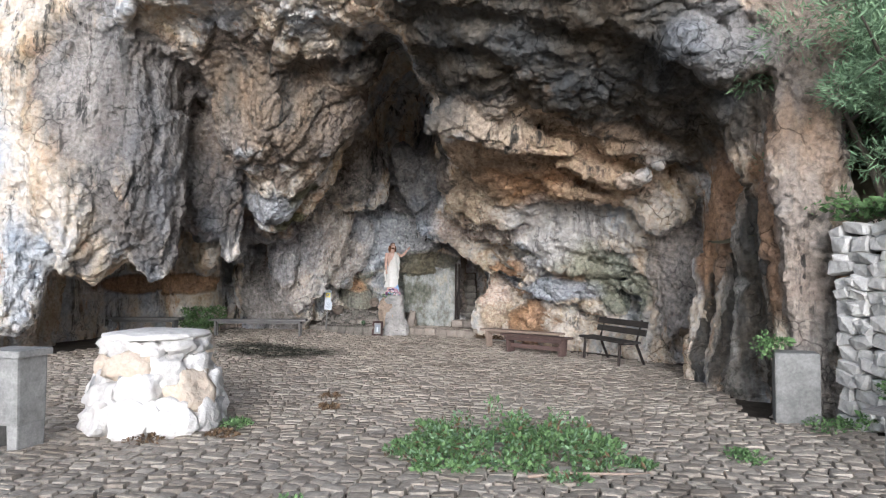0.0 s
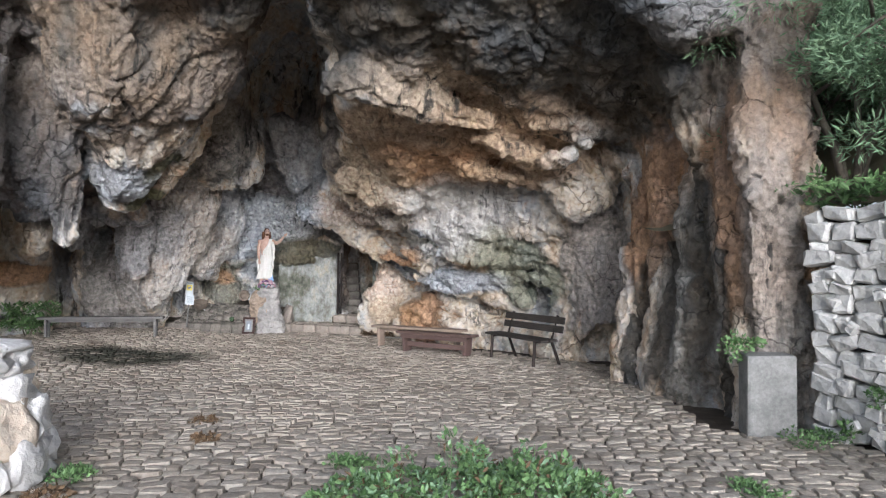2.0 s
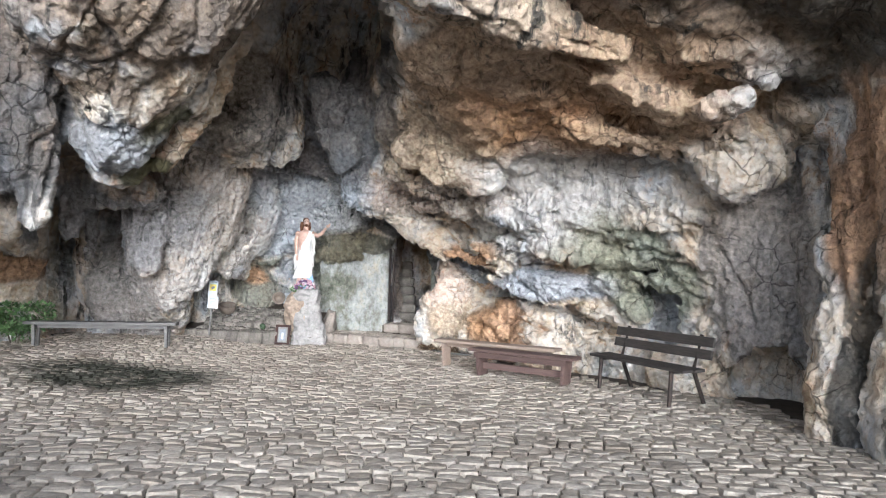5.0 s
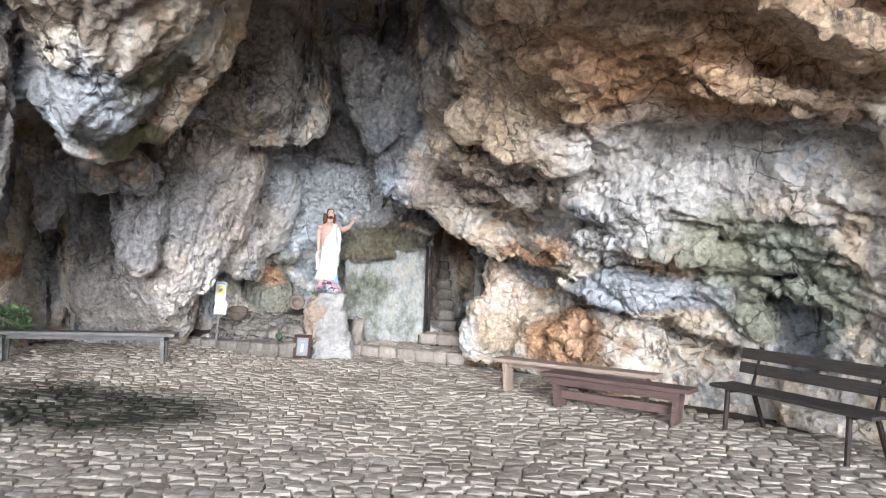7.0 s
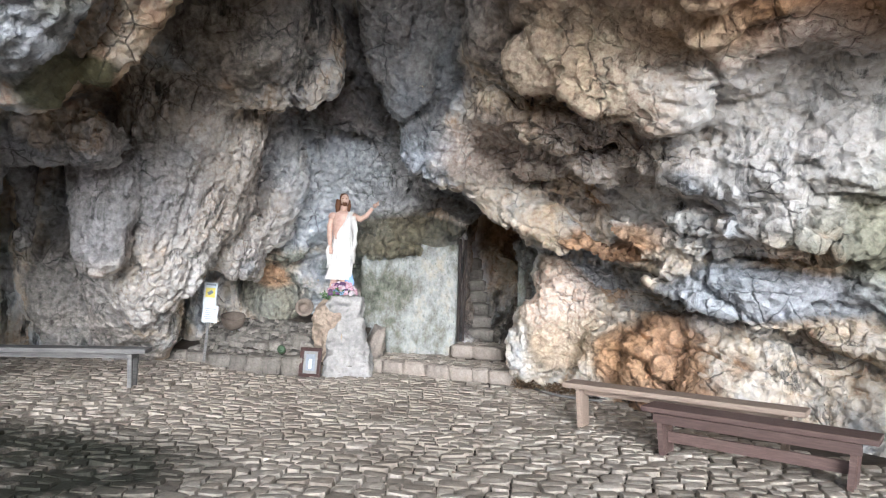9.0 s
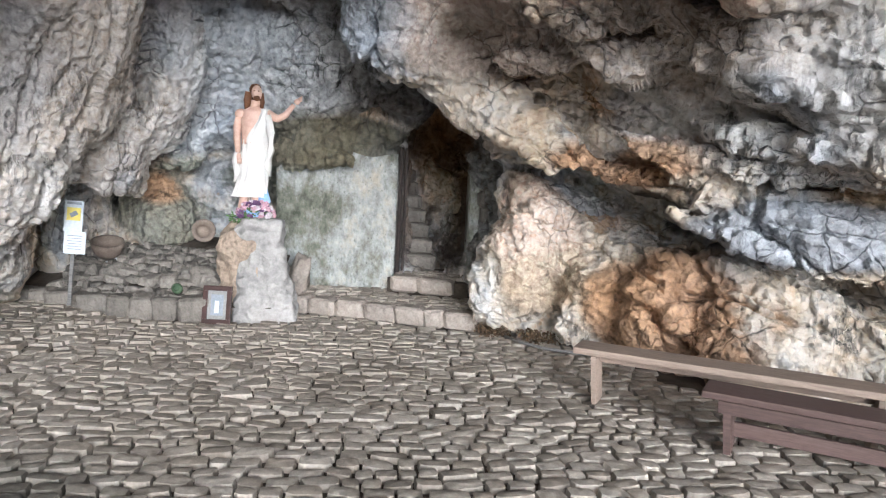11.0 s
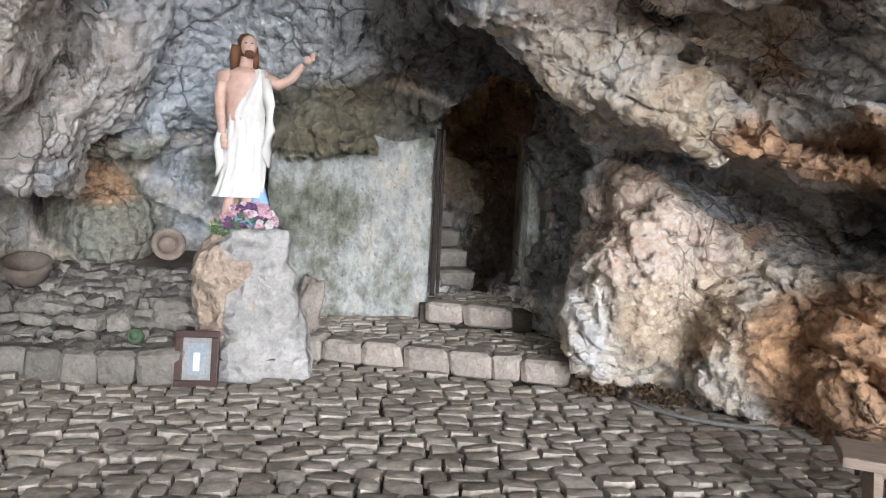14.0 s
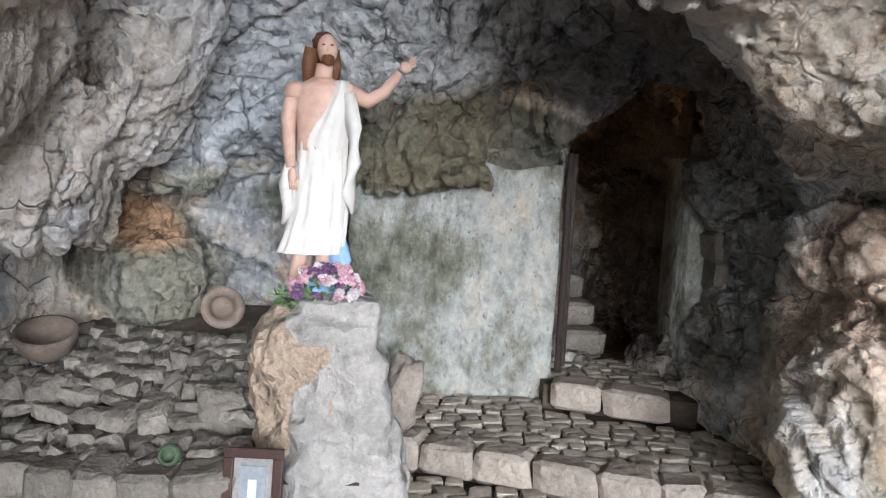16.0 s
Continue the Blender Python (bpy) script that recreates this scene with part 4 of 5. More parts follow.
# ---- dry-stone retaining wall, bank and hillside ----
rw = random.Random(11)
WALL_A, WALL_DIR = Vector((4.52, 4.95, 0)), Vector((0.5, -0.866, 0))
wall = empty("wall_retaining", Matrix.Translation(WALL_A) @ Matrix.Rotation(math.atan2(-0.866, 0.5), 4, "Z"), "dry-stone retaining wall of white limestone blocks", "stone wall", kind="structure")
box_part("core", (4.4, 0.3, 2.1), pose(2.2, 0.3, 1.05), SOIL, wall, 0.02)
z = 0.0
while z < 2.12:
    h = rw.uniform(0.11, 0.19)
    x = -0.1 + rw.uniform(-0.05, 0.05)
    while x < 4.3:
        ln = rw.uniform(0.13, 0.32)
        me = block_mesh(rw, ln * 1.04, 0.34, h * rw.uniform(0.95, 1.15), DRYSTONE, jag=0.19)
        child("stone", me, wall, (x + ln / 2, 0.08 + rw.uniform(-0.03, 0.03), z + h / 2 + rw.uniform(-0.03, 0.03)), (rw.uniform(-0.1, 0.1), rw.uniform(-0.3, 0.3), rw.uniform(-0.1, 0.1)))
        if rw.random() < 0.3:
            child("stone", block_mesh(rw, 0.12, 0.25, 0.1, DRYSTONE), wall, (x + ln, 0.0, z + rw.uniform(0, h)), (0, rw.uniform(-1, 1), 0))
        x += ln
    z += h * 0.95


def bank_z(x, y):
    d = (Vector((x, y, 0)) - WALL_A).dot(Vector((0.866, 0.5, 0)))
    return 2.12 + 0.42 * max(d - 0.3, 0) + 0.75 * max(d - 1.6, 0) + 0.22 * noise.noise((x * 0.9, y * 0.9, 2)) + 0.08 * noise.noise((x * 3, y * 3, 5))


bv, bf = [], []
nb = 40
for i in range(nb):
    for j in range(nb):
        a, b = -2.5 + 6.85 * i / (nb - 1), 0.22 + 10.0 * j / (nb - 1)
        p = WALL_A + WALL_DIR * a + Vector((0.866, 0.5, 0)) * b
        bv.append((p.x, p.y, bank_z(p.x, p.y)))
for i in range(nb - 1):
    for j in range(nb - 1):
        bf.append((i * nb + j, (i + 1) * nb + j, (i + 1) * nb + j + 1, i * nb + j + 1))
tagged(new("ground_bank", grid_mesh("ground_bank", bv, bf, GROUND, True)), "grassy earth bank above the retaining wall", "bank", kind="structure")


def leaf_cloud(r, centres, count, size, material, name, parent, long=2.4, spread=1.0, flat=0.0):
    """Many small leaves scattered in clumps."""
    v, f = [], []
    for _ in range(count):
        c, rad = r.choice(centres)
        while True:
            q = Vector((r.uniform(-1, 1), r.uniform(-1, 1), r.uniform(-1, 1)))
            if 0.15 < q.length < 1:
                break
        p = Vector(c) + Vector((q.x * rad[0], q.y * rad[1], q.z * rad[2])) * spread
        s = size * r.uniform(0.6, 1.4)
        d = (q * 0.8 + Vector((r.uniform(-1, 1), r.uniform(-1, 1), r.uniform(-0.5, 1) - flat))).normalized()
        side = d.cross(Vector((r.uniform(-1, 1), r.uniform(-1, 1), r.uniform(-1, 1)))).normalized() * s * 0.5
        up = side.cross(d) * 0.25
        b = len(v)
        v += [p, p + d * s * long * 0.5 + side + up, p + d * s * long, p + d * s * long * 0.5 - side + up]
        f += [(b, b + 1, b + 2), (b, b + 2, b + 3)]
    me = grid_mesh(name, v, f, material)
    o = new(name, me)
    o.parent = parent
    return o


def bush(name, base, height, width, r, material, leaves, size, label, category, stems=5, long=2.4):
    e = empty(name, Matrix.Translation(base), label, category)
    bm = bmesh.new()
    tips = []
    for k in range(stems):
        a = 2 * math.pi * k / stems + r.uniform(-0.4, 0.4)
        p = [Vector((0.03 * math.cos(a), 0.03 * math.sin(a), -0.05))]
        for s in range(1, 5):
            q = s / 4
            p.append(Vector((math.cos(a) * width * 0.45 * q ** 1.2 + r.uniform(-0.06, 0.06) * width, math.sin(a) * width * 0.45 * q ** 1.2 + r.uniform(-0.06, 0.06) * width, height * 0.85 * q)))
        tube(bm, p, [0.02 * height, 0.016 * height, 0.012 * height, 0.008 * height, 0.004 * height], 6)
        for q in p[2:]:
            for _ in range(3):
                o = Vector((r.uniform(-1, 1) * width * 0.26, r.uniform(-1, 1) * width * 0.26, r.uniform(-0.18, 0.24) * height))
                tube(bm, [q, q + o * 0.5 + Vector((0, 0, 0.02)), q + o], [0.01 * height, 0.007 * height, 0.003 * height], 4)
                tips.append((q + o, (width * r.uniform(0.1, 0.2), width * r.uniform(0.1, 0.2), height * r.uniform(0.06, 0.13))))
    smooth(part("trunk", bm, BARK, e))
    leaf_cloud(r, tips, leaves, size, material, "crown", e, long)
    return e


rt = random.Random(3)
bush("tree", (5.75, 4.4, bank_z(5.75, 4.4) - 0.05), 1.9, 2.2, rt, PINE, 16000, 0.017, "feathery pale green shrub tree on the bank", "tree", 7, 6.0)
bush("tree", (5.35, 5.85, bank_z(5.35, 5.85) - 0.05), 2.6, 2.5, rt, PINE, 24000, 0.016, "feathery green shrub tree on the bank", "tree", 7, 6.0)
bush("tree", (6.6, 5.2, bank_z(6.6, 5.2) - 0.05), 3.2, 2.6, rt, PINE, 20000, 0.018, "feathery green shrub tree on the bank", "tree", 7, 6.0)
bush("tree", (5.9, 7.4, bank_z(5.9, 7.4) - 0.05), 2.8, 2.4, rt, PINE, 14000, 0.022, "feathery green shrub tree against the cliff", "tree", 6, 6.0)
bush("shrub", (4.85, 5.0, 2.15), 0.35, 0.8, rt, LEAF, 500, 0.04, "low green shrub on top of the wall", "shrub", 5)
bush("shrub", (5.3, 4.2, 2.1), 0.4, 0.9, rt, LEAF, 600, 0.04, "low green shrub on top of the wall", "shrub", 5)
bush("shrub", (5.75, 3.4, 2.1), 0.4, 0.9, rt, LEAF, 600, 0.04, "low green shrub on top of the wall", "shrub", 5)
for wx, wz in ((1.0, 1.15), (1.5, 1.75), (0.55, 0.45), (1.25, 0.5), (2.0, 1.3), (0.9, 1.9), (0.3, 0.1)):
    p = WALL_A + WALL_DIR * wx + Vector((-0.10, -0.05, wz))
    e = empty("wall_weed", Matrix.Translation(p), "small green weed growing from the wall joints", "weed", "weeds in the wall")
    leaf_cloud(rt, [((0, 0, 0.02), (0.1, 0.1, 0.09))], 90, 0.035, LEAF, "leaves", e, 1.6)

# ---- weeds in the yard ----
rp2 = random.Random(21)
patch = empty("weed_patch", Matrix.Translation((1.05, 2.95, 0)), "patch of leafy green weeds growing through the paving", "weeds")
clumps = []
for _ in range(90):
    a, q = rp2.uniform(0, 6.28), rp2.random() ** 0.6
    cx, cy = math.cos(a) * q * 1.15, math.sin(a) * q * 0.8
    h = rp2.choice((0.03, 0.07, 0.12, 0.19)) * rp2.uniform(0.7, 1.3) * (1.35 - 1.05 * q)
    clumps.append(((cx, cy, h), (0.11, 0.11, h)))
leaf_cloud(rp2, clumps, 4500, 0.034, LEAF, "leaves", patch, 1.5)
leaf_cloud(rp2, clumps, 2600, 0.022, PINE, "pale_leaves", patch, 2.2, 1.1)
leaf_cloud(rp2, clumps, 700, 0.02, DRYLEAF, "dry_leaves", patch, 3.0, 1.15)
bm = bmesh.new()
for c, rad in clumps:
    for _ in range(2):
        d = Vector((rp2.uniform(-0.08, 0.08), rp2.uniform(-0.08, 0.08), c[2] * 1.9))
        b0 = Vector((c[0], c[1], -0.03))
        tube(bm, [b0, b0 + d * 0.5, b0 + d], [0.004, 0.003, 0.0015], 4)
part("stems", bm, LEAF, patch)["kind"] = "stuff"
for x, y, w, h, m_ in ((3.15, 3.3, 0.3, 0.03, LEAF), (-1.9, 3.5, 0.2, 0.06, LEAF), (4.25, 4.7, 0.3, 0.1, LEAF), (4.5, 3.0, 0.35, 0.16, LEAF),
                       (-0.75, 14.75, 0.3, 0.12, DRYLEAF), (-0.35, 14.45, 0.3, 0.1, DRYLEAF), (0.1, 3.9, 0.2, 0.05, LEAF), (-0.2, 1.0, 0.5, 0.05, LEAF), (2.4, 1.6, 0.5, 0.06, LEAF)):
    e = empty("weed_tuft", Matrix.Translation((x, y, floor_z(x, y))), ("small dry brown tuft of weeds beside the rock" if m_ is DRYLEAF else "small tuft of green weeds between paving stones"), "weeds", "weed tufts in the yard")
    leaf_cloud(rp2, [((rp2.uniform(-w, w) * 0.6, rp2.uniform(-w, w) * 0.6, h * 0.5), (0.12, 0.12, h * 0.6)) for _ in range(7)], 420, 0.022, m_, "leaves", e, 1.7)
for x, y, w in ((-1.55, 5.4, 0.16), (-1.3, 4.65, 0.12), (-1.85, 3.1, 0.16), (-2.45, 2.7, 0.2)):
    e = empty("leaf_litter", Matrix.Translation((x, y, 0.01)), "clump of dry brown leaves lying on the paving", "dry leaves", "leaf litter")
    leaf_cloud(rp2, [((0, 0, 0.015), (w, w * 0.6, 0.04))], 160, 0.03, DRYLEAF, "leaves", e, 1.5, 1.0, 0.5)


# ---- cairn and posts at the mouth ----
rc = random.Random(8)
cairn = empty("stone_pedestal", Matrix.Translation((-2.78, 3.4, 0)), "round pedestal of whitewashed rough stones with a slab on top", "pedestal")
bm = bmesh.new()
tube(bm, [(0, 0, -0.03), (0, 0, 0.3), (0, 0, 0.6), (0, 0, 0.9)], [0.6, 0.54, 0.45, 0.38], 14)
part("core", bm, WHITESTONE, cairn)
for lvl, (zz, rad, n, hh) in enumerate(((0.15, 0.58, 9, 0.36), (0.43, 0.52, 8, 0.32), (0.66, 0.45, 8, 0.26), (0.84, 0.4, 8, 0.16))):
    for k in range(n):
        a = 2 * math.pi * (k + 0.5 * (lvl % 2) + rc.uniform(-0.15, 0.15)) / n
        w = 2 * math.pi * rad / n * rc.uniform(0.95, 1.3)
        me = stone_mesh(rc, 0.3, w, hh * rc.uniform(1.0, 1.35), WARMSTONE if rc.random() < 0.3 else WHITESTONE, 3, 0.5)
        smooth(child("stone", me, cairn, (math.cos(a) * rad, math.sin(a) * rad, zz + rc.uniform(-0.04, 0.04)), (0, -0.2, a)))
bm = bmesh.new()
lump(bm, (0, 0, 0.965), (0.5, 0.5, 0.055), sub=3, rough=0.12, seed=4)
smooth(part("top_slab", bm, WHITESTONE, cairn, "pale flat top slab"))
post = empty("concrete_post", Matrix.Translation((-3.52, 2.3, 0)), "short whitewashed concrete post with a hollow foot", "post")
box_part("shaft", (0.4, 0.36, 0.66), pose(0, 0, 0.55), CONCRETE, post, 0.03, 0.012)
box_part("cap", (0.46, 0.42, 0.07), pose(0, 0, 0.87), CONCRETE, post, 0.015, 0.008)
for sx in (-0.14, 0.14):
    box_part("foot", (0.11, 0.34, 0.26), pose(sx, 0, 0.11), CONCRETE, post, 0.02, 0.01)
blk = empty("concrete_block", pose(4.03, 5.08, 0, 0, 0, -8), "weathered pale concrete block standing against the rock", "concrete block")
box_part("body", (0.46, 0.32, 0.8), pose(0, 0, 0.38), CONCRETE, blk, 0.03, 0.015)
e = empty("weed_tuft", Matrix.Translation((3.72, 5.12, 0.78)), "leafy weed hanging beside the concrete block", "weeds", "weed tufts in the yard")
leaf_cloud(rp2, [((0, 0, 0.05), (0.14, 0.1, 0.16)), ((0.15, 0, 0.1), (0.15, 0.1, 0.05))], 240, 0.032, LEAF, "leaves", e, 1.5)


# ---- benches ----
def plank(name, ln, w, h, loc, material, parent, rot=(0, 0, 0), rough=0.004):
    return box_part(name, (ln, w, h), pose(*loc, *rot), material, parent, min(h, w) * 0.2, rough)


def board_bench(a, b, z0, top, width, thick, wood, label, name="bench", low_rail=False, thin=False):
    a, b = Vector((*a, z0)), Vector((*b, z0))
    ln = (b - a).length
    e = empty(name, Matrix.Translation((a + b) / 2) @ Matrix.Rotation(math.atan2(b.y - a.y, b.x - a.x), 4, "Z"), label, "bench", "benches in the cave")
    plank("seat", ln, width, thick, (0, 0, top - thick / 2), wood, e)
    for s in (-1, 1):
        x = s * (ln / 2 - 0.16)
        if thin:
            for q in (-1, 1):
                plank("leg", 0.05, 0.05, top - thick, (x, q * (width / 2 - 0.05), (top - thick) / 2), wood, e, (q * -5, 0, 0))
            plank("crossbar", 0.04, width * 0.8, 0.05, (x, 0, top - thick - 0.04), wood, e)
        else:
            plank("leg", 0.055, width * 0.82, top - thick, (x, 0, (top - thick) / 2), wood, e, (0, s * 4, 0))
    if low_rail:
        plank("rail", ln - 0.3, 0.035, 0.09, (0, 0, 0.15), wood, e)
        plank("apron", ln - 0.2, 0.03, 0.08, (0, -width / 2 + 0.03, top - thick - 0.045), wood, e)
    else:
        plank("apron", ln - 0.3, 0.03, 0.06, (0, 0, top - thick - 0.035), wood, e)
    return e


board_bench((-0.5, 12.62), (1.32, 11.55), 0, 0.43, 0.27, 0.05, TANWOOD, "worn tan wooden bench with board legs")
board_bench((0.08, 11.72), (1.48, 10.78), 0, 0.4, 0.3, 0.045, REDWOOD, "low red-brown painted wooden bench with a rail", low_rail=True)
board_bench((-7.35, 12.45), (-5.0, 12.95), 0.12, 0.42, 0.28, 0.05, GREYWOOD, "long grey weathered plank bench on thin legs", thin=True)
board_bench((-10.4, 12.0), (-8.05, 12.3), 0.12, 0.45, 0.3, 0.06, GREYWOOD, "grey weathered plank bench beside the rock wall")


def back_bench(loc, ang, ln, wood, label):
    """Bench with a slatted back; local x runs along it, -y is its front."""
    e = empty("park_bench", pose(*loc, 0, 0, ang), label, "bench")
    for y, w in ((-0.16, 0.15), (0.02, 0.15)):
        plank("seat_slat", ln, w, 0.035, (0, y, 0.44), wood, e, (3, 0, 0))
    for zz in (0.61, 0.755):
        plank("back_slat", ln, 0.03, 0.115, (0, 0.16 + (zz - 0.44) * 0.22, zz), wood, e, (-12, 0, 0))
    for s in (-1, 1):
        x = s * (ln / 2 - 0.22)
        for pts, nm in (([(x, -0.2, 0.42), (x, -0.23, 0.0)], "front_leg"), ([(x, 0.3, 0.0), (x, 0.13, 0.42), (x, 0.26, 0.83)], "rear_leg"), ([(x, -0.22, 0.41), (x, 0.15, 0.41)], "seat_bearer")):
            bm = bmesh.new()
            tube(bm, pts, [0.026] * len(pts), 6)
            part(nm, bm, IRON if wood is DARKWOOD else GREYWOOD, e)
    return e


back_bench((2.27, 10.22, 0), -63, 1.75, DARKWOOD, "dark wooden bench with slatted back and iron legs")
back_bench((4.78, 2.85, 0), -53, 1.75, GREYWOOD, "grey weathered bench with slatted back by the stone wall")
rb = random.Random(2)
e = bush("ivy_bush", (-7.75, 12.75, 0.1), 0.62, 0.8, rb, LEAF, 1600, 0.035, "dark green ivy bush between the benches", "bush", 6)


# ---- shrine: pedestal, statue, flowers, picture ----
ped = empty("statue_pedestal", Matrix.Translation((-3.42, 15.32, 0)), "upright rough limestone block that carries the statue", "pedestal")


def taper_block(rows, n, rough, freq, seed, fine=0.0):
    """A hewn block from level outlines: (z, x, y, half-width, half-depth)."""
    bm = bmesh.new()
    rings = []
    for zz, cx, cy, hx, hy in rows:
        ring = []
        for k in range(n):
            a = 2 * math.pi * k / n
            ux, uy = math.cos(a), math.sin(a)
            ux, uy = math.copysign(abs(ux) ** 0.55, ux), math.copysign(abs(uy) ** 0.55, uy)
            p = Vector((cx + ux * hx, cy + uy * hy, zz))
            d = noise.noise(p * freq + Vector((seed, 0, 0))) * rough + noise.noise(p * freq * 3.1 + Vector((0, seed, 0))) * rough * 0.4
            p += Vector((ux, uy, 0)) * d + Vector((0, 0, 0.4 * d))
            ring.append(bm.verts.new(p))
        rings.append(ring)
    for r0, r1 in zip(rings, rings[1:]):
        for k in range(n):
            bm.faces.new((r0[k], r0[(k + 1) % n], r1[(k + 1) % n], r1[k]))
    bm.faces.new(rings[0][::-1])
    top = bm.verts.new(sum((v.co for v in rings[-1]), Vector()) / n + Vector((0, 0, 0.02)))
    for k in range(n):
        bm.faces.new((rings[-1][k], rings[-1][(k + 1) % n], top))
    return bm


def lerp_rows(keys, count):
    out = []
    for i in range(count):
        q = i / (count - 1) * (len(keys) - 1)
        j = min(int(q), len(keys) - 2)
        t = q - j
        out.append(tuple(a + (b - a) * t for a, b in zip(keys[j], keys[j + 1])))
    return out


OCHREBLOCK = simple("ochre_broken_limestone", (0.3, 0.23, 0.17), (0.48, 0.38, 0.29), 4, 0.85, bump_d=0.06, vary=0)
GREYBLOCK = simple("grey_hewn_limestone", (0.26, 0.25, 0.235), (0.46, 0.44, 0.41), 3, 0.8, bump_d=0.05, vary=0)
smooth(part("back_block", taper_block(lerp_rows([(-0.03, -0.08, 0.12, 0.36, 0.28), (0.3, -0.12, 0.1, 0.3, 0.27), (0.6, -0.13, 0.09, 0.28, 0.26), (0.9, -0.11, 0.1, 0.28, 0.24), (1.03, -0.07, 0.12, 0.22, 0.2)], 60), 120, 0.1, 3.4, 3), OCHREBLOCK, ped, "rough ochre broken side of the block"))
smooth(part("front_slab", taper_block(lerp_rows([(-0.05, 0.13, -0.02, 0.34, 0.26), (0.15, 0.14, -0.02, 0.32, 0.25), (0.5, 0.1, 0.0, 0.27, 0.23), (0.85, 0.07, 0.03, 0.24, 0.21), (1.08, 0.06, 0.07, 0.215, 0.18)], 60), 120, 0.1, 2.7, 9), GREYBLOCK, ped, "smoother grey front of the block"))


def statue():
    """One painted plaster figure: robe, bare shoulder, raised arm, on a small blue base."""
    bm = bmesh.new()
    mats = [ROBE, SKIN, HAIR, BLUE, TANWOOD]

    def paint(start, i):
        bm.faces.ensure_lookup_table()
        for f in bm.faces[start:]:
            f.material_index = i
            f.smooth = True

    def loft(keys, count, n, i, folds=0.0, fold_n=9, cap=True):
        s = len(bm.faces)
        rings = []
        for zz, cx, cy, hx, hy in lerp_rows(keys, count):
            ring = []
            for k in range(n):
                a = 2 * math.pi * k / n
                d = 1 + folds * (math.sin(fold_n * a + 5.0 * zz) + 0.6 * math.sin((fold_n + 6) * a - 9 * zz + 1.0))
                ring.append(bm.verts.new((cx + math.cos(a) * hx * d, cy + math.sin(a) * hy * d, zz)))
            rings.append(ring)
        for r0, r1 in zip(rings, rings[1:]):
            for k in range(n):
                bm.faces.new((r0[k], r0[(k + 1) % n], r1[(k + 1) % n], r1[k]))
        if cap:
            bm.faces.new(rings[0][::-1])
            bm.faces.new(rings[-1])
        paint(s, i)

    def limb(pts, radii, i, n=12, flat=1.0):
        s = len(bm.faces)
        tube(bm, pts, radii, n, flat)
        paint(s, i)

    def ball(c, r, i, sub=3, rough=0.0):
        s = len(bm.faces)
        lump(bm, c, r, sub=sub, rough=rough, freq=3.0, boxy=1.0)
        paint(s, i)

    # base and folded blue cloth
    loft([(0.0, 0, 0, 0.2, 0.16), (0.06, 0, 0, 0.19, 0.15), (0.1, 0, 0.02, 0.15, 0.12)], 5, 28, 3, 0.03, 5)
    limb([(0.12, 0.0, 0.04), (0.13, 0.0, 0.2), (0.1, 0.02, 0.42)], [0.085, 0.085, 0.05], 3, 10, 0.7)
    limb([(-0.06, 0.08, 0.05), (-0.07, 0.08, 0.3)], [0.07, 0.05], 4, 10, 0.6)
    # legs and feet
    limb([(-0.14, -0.03, 0.09), (-0.11, 0.0, 0.22), (-0.08, 0.01, 0.45)], [0.034, 0.045, 0.06], 1)
    limb([(0.03, -0.04, 0.09), (0.03, -0.02, 0.25), (0.03, 0.0, 0.45)], [0.034, 0.047, 0.06], 1)
    for fx in (-0.15, 0.03):
        limb([(fx, 0.02, 0.1), (fx - 0.005, -0.06, 0.085), (fx - 0.01, -0.13, 0.07)], [0.034, 0.036, 0.024], 1, 10, 0.7)
    # robe: skirt, waist, sash over one shoulder
    loft([(0.25, -0.05, 0.0, 0.195, 0.14), (0.3, -0.035, 0.0, 0.19, 0.138), (0.5, 0.0, 0.0, 0.165, 0.125), (0.75, 0.01, 0.01, 0.15, 0.115), (0.93, 0.01, 0.01, 0.145, 0.11), (1.02, 0.02, 0.01, 0.14, 0.105)], 44, 96, 0, 0.042, 11)
    loft([(0.8, 0.01, 0.005, 0.132, 0.098), (0.92, 0.02, 0.0, 0.142, 0.112), (1.0, 0.04, 0.0, 0.128, 0.116), (1.1, 0.075, 0.0, 0.1, 0.116), (1.2, 0.105, 0.0, 0.068, 0.1), (1.275, 0.115, 0.0, 0.045, 0.07)], 20, 64, 0, 0.03, 10)
    ball((-0.152, 0.0, 1.2), (0.072, 0.068, 0.066), 1)
    ball((0.15, 0.0, 1.215), (0.06, 0.06, 0.058), 1)
    limb([(0.15, -0.04, 1.2), (0.19, -0.05, 1.0), (0.2, -0.05, 0.8), (0.17, -0.06, 0.62), (0.2, -0.05, 0.5)], [0.06, 0.06, 0.055, 0.05, 0.02], 0, 14, 0.8)
    limb([(-0.16, -0.04, 0.8), (-0.2, -0.03, 0.66), (-0.18, -0.04, 0.52), (-0.21, -0.03, 0.42)], [0.05, 0.06, 0.05, 0.015], 0, 12, 0.7)
    # torso, neck, head
    loft([(0.86, 0.0, 0.0, 0.135, 0.1), (1.0, 0.0, 0.0, 0.145, 0.1), (1.14, 0.0, 0.0, 0.165, 0.105), (1.24, 0.0, 0.0, 0.15, 0.085), (1.29, 0.0, 0.01, 0.06, 0.06)], 16, 32, 1)
    limb([(0.0, 0.01, 1.26), (0.01, 0.0, 1.37)], [0.056, 0.05], 1)
    ball((0.025, -0.035, 1.45), (0.06, 0.066, 0.088), 1)
    ball((0.03, -0.095, 1.445), (0.012, 0.016, 0.02), 1, 2)
